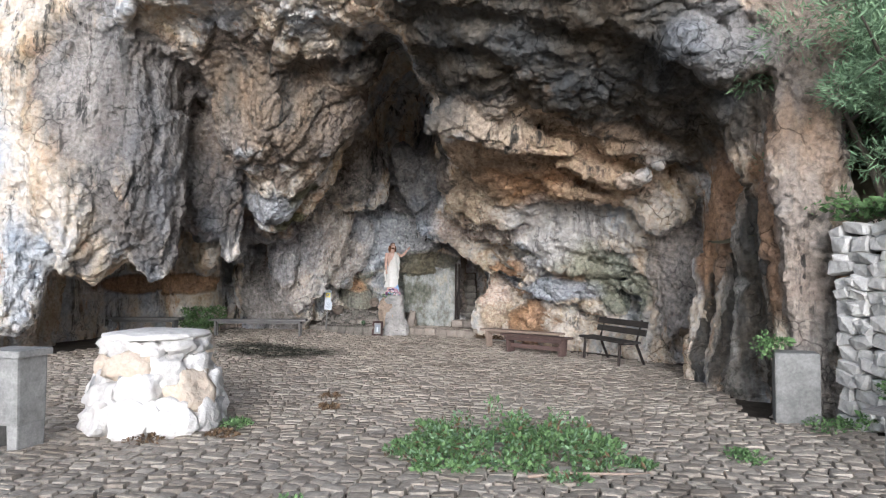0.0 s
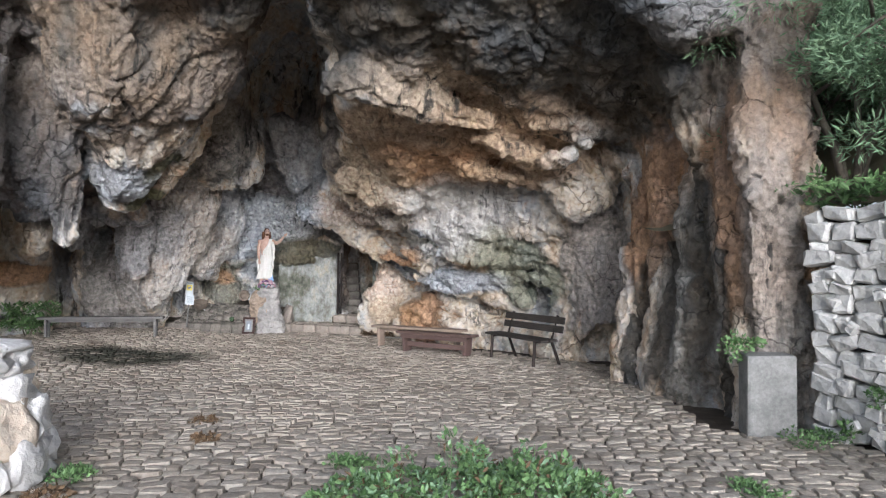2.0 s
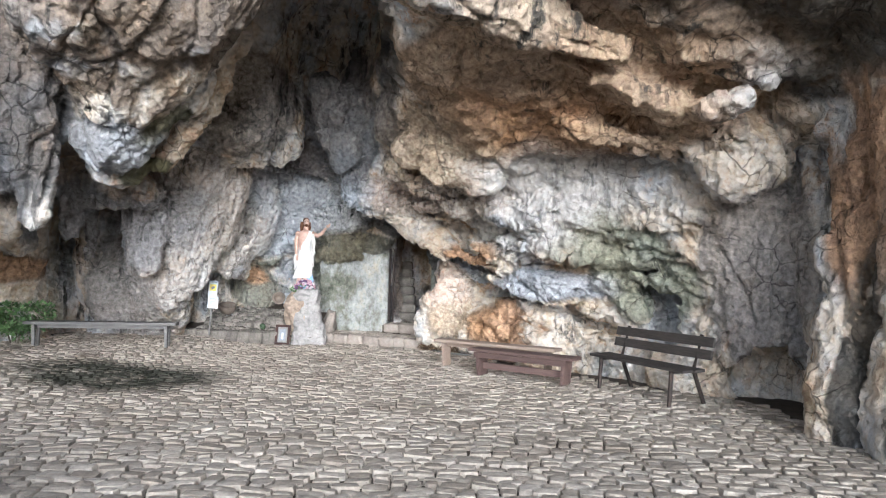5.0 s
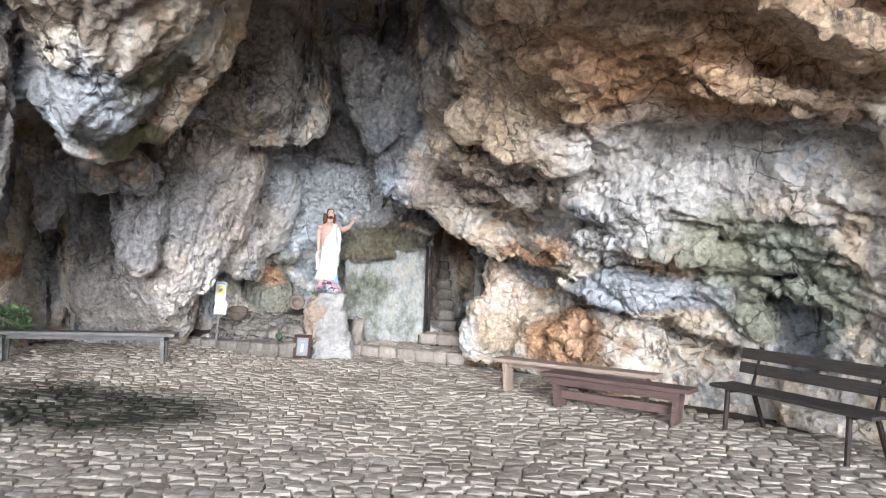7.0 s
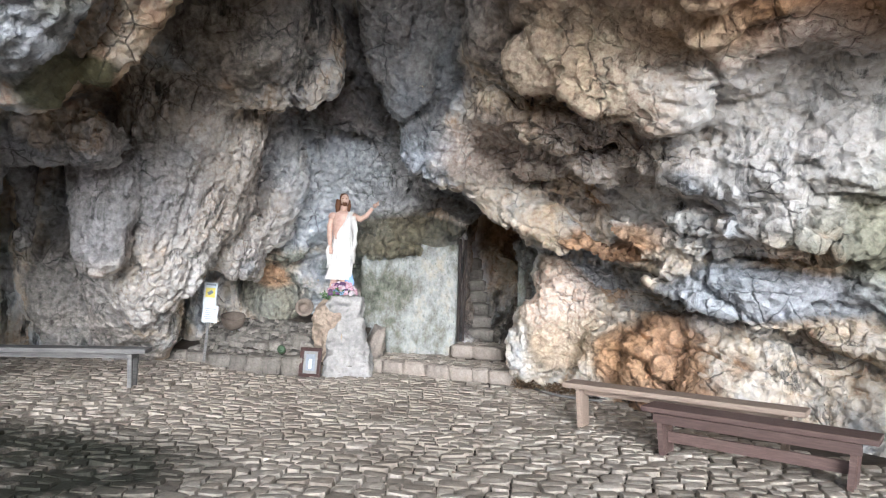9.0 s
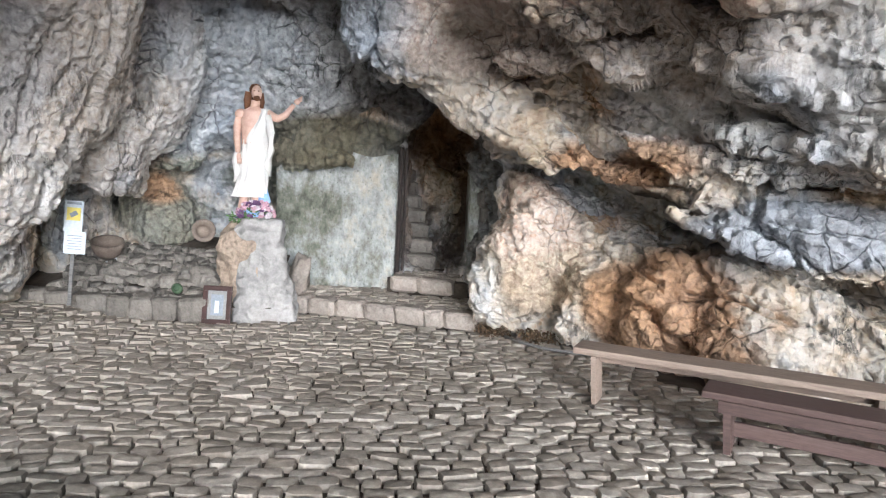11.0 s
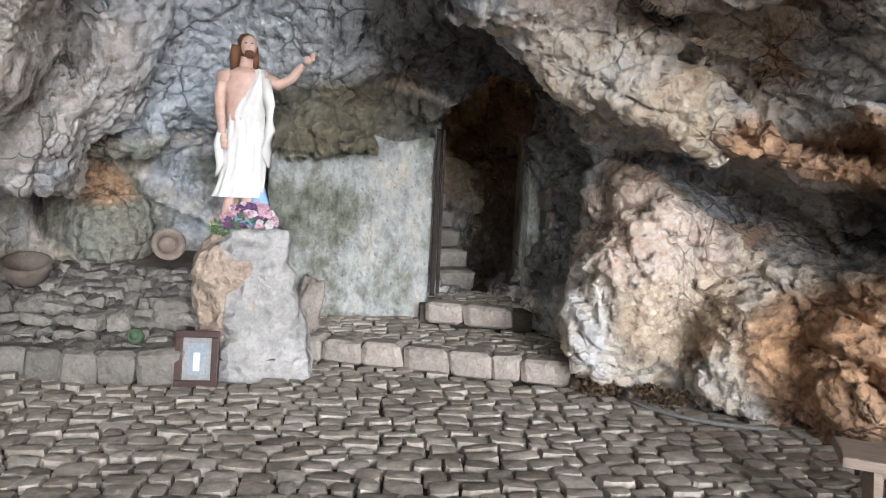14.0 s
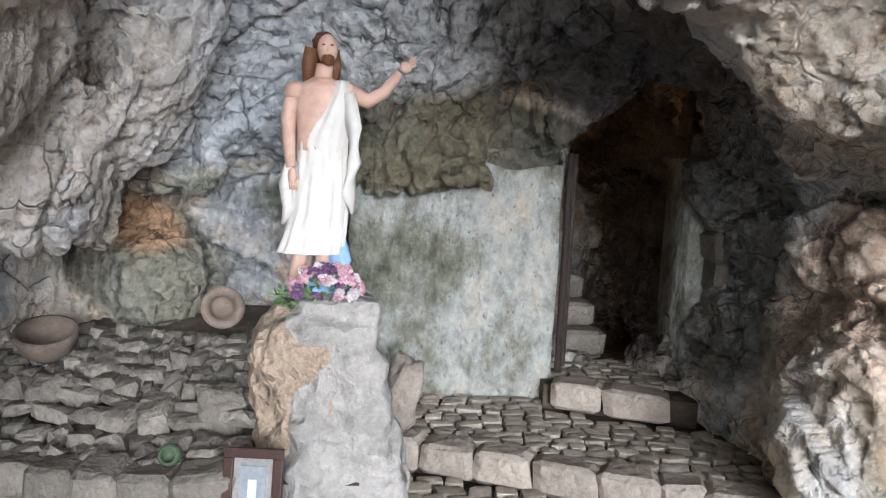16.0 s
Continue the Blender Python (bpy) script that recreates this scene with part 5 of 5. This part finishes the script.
    ball((0.005, 0.025, 1.49), (0.07, 0.066, 0.07), 2, 3, 0.2)
    for sx, sy in ((-0.05, 0.04), (0.05, 0.05), (0.0, 0.07), (-0.065, 0.0)):
        limb([(sx, sy, 1.46), (sx * 1.35, sy + 0.015, 1.36), (sx * 1.5, sy + 0.0, 1.25)], [0.045, 0.042, 0.018], 2, 10)
    ball((0.03, -0.07, 1.39), (0.038, 0.034, 0.034), 2, 3, 0.2)
    for ex in (0.005, 0.052):
        ball((ex, -0.093, 1.468), (0.011, 0.008, 0.006), 2, 2)
    # arms and hands
    limb([(-0.15, 0.0, 1.19), (-0.192, 0.0, 1.05), (-0.19, -0.03, 0.92), (-0.165, -0.09, 0.76)], [0.058, 0.048, 0.042, 0.028], 1)
    ball((-0.155, -0.1, 0.71), (0.028, 0.028, 0.052), 1, 2)
    for k in range(4):
        limb([(-0.17 + 0.014 * k, -0.105, 0.69), (-0.165 + 0.013 * k, -0.115, 0.63)], [0.009, 0.006], 1, 6)
    limb([(0.15, 0.0, 1.22), (0.27, -0.02, 1.17), (0.36, -0.05, 1.22), (0.45, -0.06, 1.34)], [0.056, 0.046, 0.038, 0.026], 1)
    ball((0.485, -0.065, 1.375), (0.036, 0.024, 0.036), 1, 2)
    for k in range(4):
        limb([(0.5, -0.07, 1.365 + 0.014 * k), (0.545, -0.075, 1.39 + 0.017 * k)], [0.009, 0.006], 1, 6)
    me = bpy.data.meshes.new("statue")
    bm.normal_update()
    bm.to_mesh(me)
    bm.free()
    for m_ in mats:
        me.materials.append(m_)
    o = new("statue", me)
    o.matrix_world = pose(-3.51, 15.55, 1.08, 0, 0, 4) @ Matrix.Scale(0.965, 4)
    return tagged(o, "painted plaster statue in a white robe with one arm raised", "statue")


statue()

rf = random.Random(17)
bouquet = empty("flower_arrangement", Matrix.Translation((-3.43, 15.36, 1.09)), "bunch of pink, white and purple cloth flowers at the statue's feet", "flowers")
for m_, nm in ((PINKPETAL, "pink_flower"), (PALEPETAL, "white_flower"), (PURPLE, "purple_flower")):
    bm = bmesh.new()
    for lay, (n, rad, up) in enumerate(((6, 0.03, 0.0), (5, 0.022, 0.012), (3, 0.012, 0.022))):
        for k in range(n):
            a = 2 * math.pi * k / n + lay
            lump(bm, (math.cos(a) * rad, math.sin(a) * rad, up), (0.017, 0.017, 0.013), sub=1, rough=0.3, seed=k)
    me = bpy.data.meshes.new(nm)
    bm.to_mesh(me)
    bm.free()
    me.materials.append(m_)
    for k in range(28):
        a, q = rf.uniform(0, 6.28), rf.random() ** 0.5
        x, y = math.cos(a) * q * 0.21, math.sin(a) * q * 0.14 - 0.03
        zz = 0.02 + 0.17 * (1 - q * q) + rf.uniform(0, 0.04)
        o = child(nm, me, bouquet, (x, y, zz * 0.9), (rf.uniform(-0.7, 0.7) - y * 3, x * 5 + rf.uniform(-0.4, 0.4), a))
        o.scale = [rf.uniform(0.65, 0.9)] * 3
leaf_cloud(rf, [((0, 0, 0.03), (0.22, 0.16, 0.07)), ((-0.17, -0.02, 0.0), (0.12, 0.1, 0.05))], 220, 0.024, LEAF, "leaves", bouquet, 2.0)

pic = empty("framed_picture", pose(-3.73, 14.83, 0, -10, 0, -4), "dark wooden frame with a pale picture, leaning on the pedestal", "picture frame")
for sz, loc in (((0.3, 0.035, 0.05), (0, 0, 0.025)), ((0.3, 0.035, 0.05), (0, 0, 0.375)), ((0.05, 0.035, 0.3), (-0.125, 0, 0.2)), ((0.05, 0.035, 0.3), (0.125, 0, 0.2))):
    box_part("frame_bar", sz, pose(*loc), FRAMEWOOD, pic, 0.006)
box_part("backing", (0.2, 0.008, 0.3), pose(0, 0.008, 0.2), CONCRETE, pic, 0.001)
inner = box_part("picture", (0.13, 0.006, 0.22), pose(0, 0.0, 0.2), INK, pic, 0.001)
box_part("pale_shape", (0.045, 0.005, 0.13), pose(0, -0.006, 0.18), PAPER, inner, 0.002)

sign = empty("notice_board", pose(-5.2, 14.78, 0, 0, 4, 14), "two small paper notices on a thin wooden post", "sign")
box_part("post", (0.035, 0.03, 1.0), pose(0, 0.025, 0.66), GREYWOOD, sign, 0.004)
up = box_part("upper_notice", (0.17, 0.012, 0.31), pose(-0.01, 0, 1.08), PAPER, sign, 0.002)
box_part("yellow_panel", (0.125, 0.006, 0.13), pose(-0.01, -0.008, 1.1), YELLOW, up, 0.001)
box_part("dark_mark", (0.07, 0.004, 0.045), pose(-0.01, -0.013, 1.1, 0, -35, 0), INK, up, 0.001)
box_part("text_bar", (0.13, 0.004, 0.025), pose(-0.01, -0.008, 1.21), INK, up, 0.001)
low = box_part("lower_notice", (0.2, 0.012, 0.23), pose(0.015, 0, 0.81), PAPER, sign, 0.002)
for k in range(6):
    box_part("text_bar", (0.14 - 0.02 * (k % 2), 0.004, 0.008), pose(0.015, -0.008, 0.88 - 0.027 * k), INK, low, 0.001)

# ---- stone border and rubble bed beside the pedestal ----
rr = random.Random(31)
border = empty("stone_border", Matrix.Translation((0, 0, 0)), "low border of squared stones in front of a rubble bed", "stone border", kind="structure")


def border_y(x):
    return 14.93 + 0.24 * max(0.0, (-4.6 - x)) ** 1.3


x = -6.0
while x < -4.12:
    w = rr.uniform(0.2, 0.38)
    child("stone", block_mesh(rr, w * 1.02, 0.26, rr.uniform(0.24, 0.3), BORDER, jag=0.12), border, (x + w / 2, border_y(x) + 0.05, 0.12), (0, rr.uniform(-0.06, 0.06), rr.uniform(-0.12, 0.12)))
    x += w
for rowi in range(9):
    x = -5.75 + rr.uniform(0, 0.1)
    lim = -3.85 if rowi < 3 else -3.75
    while x < lim:
        big = rowi in (2, 3)
        w = rr.uniform(0.14, 0.3) if big else rr.uniform(0.07, 0.19)
        make = block_mesh(rr, w, rr.uniform(0.12, 0.2), rr.uniform(0.08, 0.15), BORDER, jag=0.3) if rr.random() < 0.45 else stone_mesh(rr, w * 1.05, rr.uniform(0.12, 0.2), rr.uniform(0.08, 0.15), BORDER, 2, 0.5)
        child("stone", make, border,
              (x + w / 2, border_y(x) + 0.22 + rowi * 0.135 + rr.uniform(-0.04, 0.04), 0.2 + rowi * 0.042 + (0.05 if rowi > 1 else 0) + rr.uniform(-0.02, 0.02)), (rr.uniform(-0.3, 0.3), rr.uniform(-0.2, 0.2), rr.uniform(-0.4, 0.4)))
        x += w * 0.96
bv = [(x, border_y(x) + 0.1 + dy, 0.14 + 0.3 * dy) for x in (-6.1, -5.5, -5.0, -4.5, -4.0, -3.5, -3.2) for dy in (0, 0.5, 1.0, 1.9)]
bf = [(i * 4 + j, (i + 1) * 4 + j, (i + 1) * 4 + j + 1, i * 4 + j + 1) for i in range(6) for j in range(3)]
o = new("bed", grid_mesh("bed", bv, bf, SOIL, True))
o.parent = border


def pot(name, m, prof, label, category, mat_=TERRACOTTA):
    """A turned vessel from its profile (radius, height), hollow."""
    e = empty(name, m, label, category)
    bm = bmesh.new()
    n = 24
    rings = [[bm.verts.new((rad * math.cos(2 * math.pi * k / n), rad * math.sin(2 * math.pi * k / n), h)) for k in range(n)] for rad, h in prof]
    for r0, r1 in zip(rings, rings[1:]):
        for k in range(n):
            bm.faces.new((r0[k], r0[(k + 1) % n], r1[(k + 1) % n], r1[k]))
    bm.faces.new(rings[0][::-1])
    bm.faces.new(rings[-1])
    smooth(part("vessel", bm, mat_, e))
    return e


pot("bowl", pose(-5.28, 16.0, 0.52, 18, 6, 0), [(0.09, 0), (0.15, 0.06), (0.18, 0.14), (0.185, 0.2), (0.165, 0.2), (0.15, 0.12), (0.08, 0.06)], "wide dusty clay bowl on the rubble bed", "bowl")
pot("jar", pose(-4.2, 16.1, 0.86, 80, 0, 18), [(0.05, -0.22), (0.1, -0.18), (0.12, -0.08), (0.1, 0.02), (0.13, 0.06), (0.14, 0.09), (0.1, 0.09), (0.075, 0.02), (0.06, -0.1)], "clay jar lying on its side on the rubble", "jar")
pot("glass_jar", pose(-4.16, 14.98, 0.32, 70, 0, 10), [(0.045, 0), (0.055, 0.02), (0.055, 0.12), (0.04, 0.14), (0.035, 0.14), (0.045, 0.1)], "small green glass candle jar among the stones", "jar", simple("green_glass_jar", (0.05, 0.08, 0.045), (0.09, 0.13, 0.075), 6, 0.15, vary=0))
for loc, r_, rot, mt in (((-4.05, 15.5, 0.32), (0.15, 0.13, 0.2), 0.3, BORDER), ((-2.98, 15.75, 0.42), (0.1, 0.12, 0.26), 0.5, KERB), ((-3.05, 16.0, 0.32), (0.14, 0.1, 0.16), 0.2, KERB)):
    bm = bmesh.new()
    lump(bm, (0, 0, 0), r_, sub=3, rough=0.4, seed=loc[0])
    o = smooth(part("loose_stone", bm, mt))
    o.matrix_world = pose(*loc, 0, 20 * rot, 40 * rot)
    tagged(o, "pale upright loose stone beside the pedestal", "stone", "loose stones by the pedestal")

# ---- steps up to the doorway ----
A, B = Vector((-3.08, 15.62, 0)), Vector((-0.9, 14.78, 0))
terrace = empty("step_1", Matrix.Translation((0, 0, 0)), "low stone step paved with small cobbles", "step", kind="structure")
ang = math.atan2(B.y - A.y, B.x - A.x)
ln, q = (B - A).length, 0.0
while q < ln - 0.08:
    w = min(rr.uniform(0.2, 0.4), ln - q)
    p = A + (B - A).normalized() * (q + w / 2)
    child("kerb_stone", block_mesh(rr, w * 0.985, 0.22, 0.21, KERB, "kerb_stone", 0.13), terrace, (p.x, p.y + 0.1, 0.085), (0, rr.uniform(-0.03, 0.03), ang + rr.uniform(-0.05, 0.05)))
    q += w
tv = [(-3.15, 15.7, 0.15), (-0.85, 14.86, 0.15), (-0.8, 16.9, 0.15), (-3.3, 16.9, 0.15), (-3.15, 15.7, -0.1), (-0.85, 14.86, -0.1), (-0.8, 16.9, -0.1), (-3.3, 16.9, -0.1)]
o = new("bed", grid_mesh("bed", tv, [(0, 1, 2, 3), (0, 4, 5, 1), (1, 5, 6, 2), (2, 6, 7, 3), (3, 7, 4, 0)], SOIL))
o.parent = terrace
ts = random.Random(4)


def off_terrace(x, y):
    return y < 15.62 - 0.385 * (x + 3.08) + 0.2 or y > 16.6 or (x > -1.95 and y > 16.15 - 0.4 * (x + 1.9))


for pts in paving(ts, -3.1, -0.9, 15.0, 16.6, off_terrace, lambda x, y: 0.175, 0.1, 0.2):
    c = Vector(pts[16])
    child("cobble", grid_mesh("cobble", [Vector(p) - c for p in pts], stone_faces(0), COBBLE), terrace, c)
sill = empty("step_2", Matrix.Translation((0, 0, 0)), "worn stone threshold in front of the doorway", "step", kind="structure")
child("kerb_stone", block_mesh(rr, 0.36, 0.24, 0.2, KERB, "kerb_stone", 0.08), sill, (-1.72, 16.24, 0.28), (0, 0, -0.36))
child("kerb_stone", block_mesh(rr, 0.46, 0.24, 0.2, KERB, "kerb_stone", 0.08), sill, (-1.34, 16.08, 0.28), (0, 0, -0.36))
tv = [(-1.95, 16.3, 0.33), (-0.95, 15.95, 0.33), (-0.75, 17.4, 0.33), (-1.95, 17.4, 0.33), (-1.95, 16.3, 0.1), (-0.95, 15.95, 0.1), (-0.75, 17.4, 0.1), (-1.95, 17.4, 0.1)]
o = new("bed", grid_mesh("bed", tv, [(0, 1, 2, 3), (0, 4, 5, 1), (1, 5, 6, 2), (2, 6, 7, 3), (3, 7, 4, 0)], SOIL))
o.parent = sill
for pts in paving(ts, -1.9, -1.0, 16.3, 17.0, lambda x, y: y < 16.35 - 0.36 * (x + 1.72), lambda x, y: 0.355, 0.1, 0.2):
    c = Vector(pts[16])
    child("cobble", grid_mesh("cobble", [Vector(p) - c for p in pts], stone_faces(0), COBBLE), sill, c)
stair = empty("stairs", Matrix.Translation((0, 0, 0)), "narrow stone stair climbing inside the doorway", "stairs", kind="structure")
for k in range(7):
    zt = 0.36 + 0.2 * (k + 1)
    child("tread", block_mesh(rr, 0.62 - 0.03 * k, 0.34, 0.215, BORDER, "tread", 0.035), stair, (-1.6 - 0.03 * k, 17.15 + 0.24 * k, zt - 0.1))
    child("riser_fill", block_mesh(rr, 0.6 - 0.03 * k, 0.3, max(zt - 0.42, 0.04), BORDER, "riser_fill", 0.02), stair, (-1.6 - 0.03 * k, 17.2 + 0.24 * k, 0.3 + max(zt - 0.42, 0.04) / 2))


# ---- plastered wall and doorway ----
def make_plaster():
    m, nt, b = mat("mouldy_plaster", 0.9)
    w = coords(nt, (1, 1, 0.7), "World")
    n1 = noise_out(nt, w, 2.2, 7, 0.7)
    n2 = noise_out(nt, w, 11, 8, 0.75)
    col = ramp(nt, n1, [(0.3, (0.05, 0.06, 0.04)), (0.43, (0.19, 0.19, 0.15)), (0.54, (0.35, 0.36, 0.34)), (0.68, (0.45, 0.4, 0.31))])
    col = mix(nt, 0.5, col, ramp(nt, n2, [(0.3, (0.12, 0.13, 0.12)), (0.48, (0.5, 0.5, 0.5)), (0.68, (0.8, 0.8, 0.78))]), "OVERLAY")
    pit = node(nt, "ShaderNodeTexVoronoi", Scale=17.0)
    nt.links.new(mix(nt, 0.1, w, noise_out(nt, w, 9.0, 4, 0.6, "Color"), "ADD"), pit.inputs["Vector"])
    col = mix(nt, ramp(nt, pit.outputs["Distance"], [(0.06, (0.7, 0.7, 0.7)), (0.2, (0, 0, 0))]), col, (0.08, 0.085, 0.07))
    nt.links.new(col, b.inputs["Base Color"])
    n3 = bump(nt, b, mix(nt, 0.5, n1, n2), 0.9, 0.05)
    bump(nt, b, pit.outputs["Distance"], 0.7, 0.03, n3)
    return m


PLASTER = make_plaster()


def rough_wall(name, x0, x1, y, z0, z1, thick, top_var, parent, material=PLASTER):
    n, k = 40, 40
    v, f = [], []
    for s in (0, 1):
        for i in range(n + 1):
            for j in range(k + 1):
                xx = x0 + (x1 - x0) * i / n
                top = z1 + top_var * noise.noise((xx * 2.5, 4, 1))
                zz = z0 + (top - z0) * j / k
                d = 0.045 * noise.noise((xx * 2.2, zz * 2.2, 3)) + 0.02 * noise.noise((xx * 7, zz * 7, 9)) + 0.008 * noise.noise((xx * 20, zz * 20, 1))
                v.append((xx, y + (thick if s else d), zz))
    m0 = (n + 1) * (k + 1)
    for s in (0, 1):
        for i in range(n):
            for j in range(k):
                a = s * m0 + i * (k + 1) + j
                q = (a, a + k + 1, a + k + 2, a + 1)
                f.append(q if s == 0 else q[::-1])
    for j in range(k):
        f.append((j + 1, m0 + j + 1, m0 + j, j))
        a = n * (k + 1) + j
        f.append((a, m0 + a, m0 + a + 1, a + 1))
    for i in range(n):
        a = i * (k + 1) + k
        f.append((a, a + k + 1, m0 + a + k + 1, m0 + a))
    o = new(name, grid_mesh(name, v, f, material, True))
    o.parent = parent
    return o


dw = empty("wall_doorway", Matrix.Translation((0, 0, 0)), "mouldy green-grey plastered wall beside the dark doorway", "wall", kind="structure")
rough_wall("plaster", -3.4, -1.87, 16.46, 0.1, 1.9, 0.5, 0.08, dw)
rough_wall("right_jamb", -0.92, -0.62, 16.4, 0.1, 2.0, 0.5, 0.1, dw)
for zz in range(7):
    child("stone", block_mesh(rr, 0.26, 0.3, 0.22, BORDER, jag=0.14), dw, (-0.68 + rr.uniform(-0.03, 0.03), 16.32, 0.55 + 0.21 * zz), (0, 0, rr.uniform(-0.1, 0.1)))
bm = bmesh.new()
tube(bm, [(-1.83, 16.42, 0.4), (-1.83, 16.42, 2.0)], [0.025, 0.025], 8)
part("door_post", bm, IRON, dw)
bm = bmesh.new()
tube(bm, [(-1.76, 16.55, 0.4), (-1.76, 16.55, 2.0)], [0.018, 0.018], 8)
part("gate_bar", bm, IRON, dw)
lamp_data = bpy.data.lights.new("stair_lamp", "POINT")
lamp_data.energy, lamp_data.color, lamp_data.shadow_soft_size = 1.0, (1.0, 0.5, 0.18), 0.08
lamp = new("stair_lamp", lamp_data)
lamp.location = (-1.45, 17.6, 2.5)

# ---- small loose things ----
bm = bmesh.new()
pts = [Vector((-0.72, 14.5, 0.03)), Vector((-0.6, 14.25, 0.035)), Vector((-0.42, 14.02, 0.035)), Vector((-0.18, 13.88, 0.035)), Vector((0.02, 13.84, 0.03))]
tube(bm, pts, [0.016] * 5, 8)
tagged(smooth(part("hose", bm, GREYWOOD)), "short grey hose lying on the ground by the rock", "hose")
bm = bmesh.new()
tube(bm, [(1.25, 2.2, 0.035), (1.55, 2.32, 0.045), (1.95, 2.4, 0.04), (2.2, 2.5, 0.035)], [0.014, 0.013, 0.01, 0.006], 7)
tagged(smooth(part("dry_stick", bm, TANWOOD)), "thin dry stick lying on the paving by the weeds", "stick")
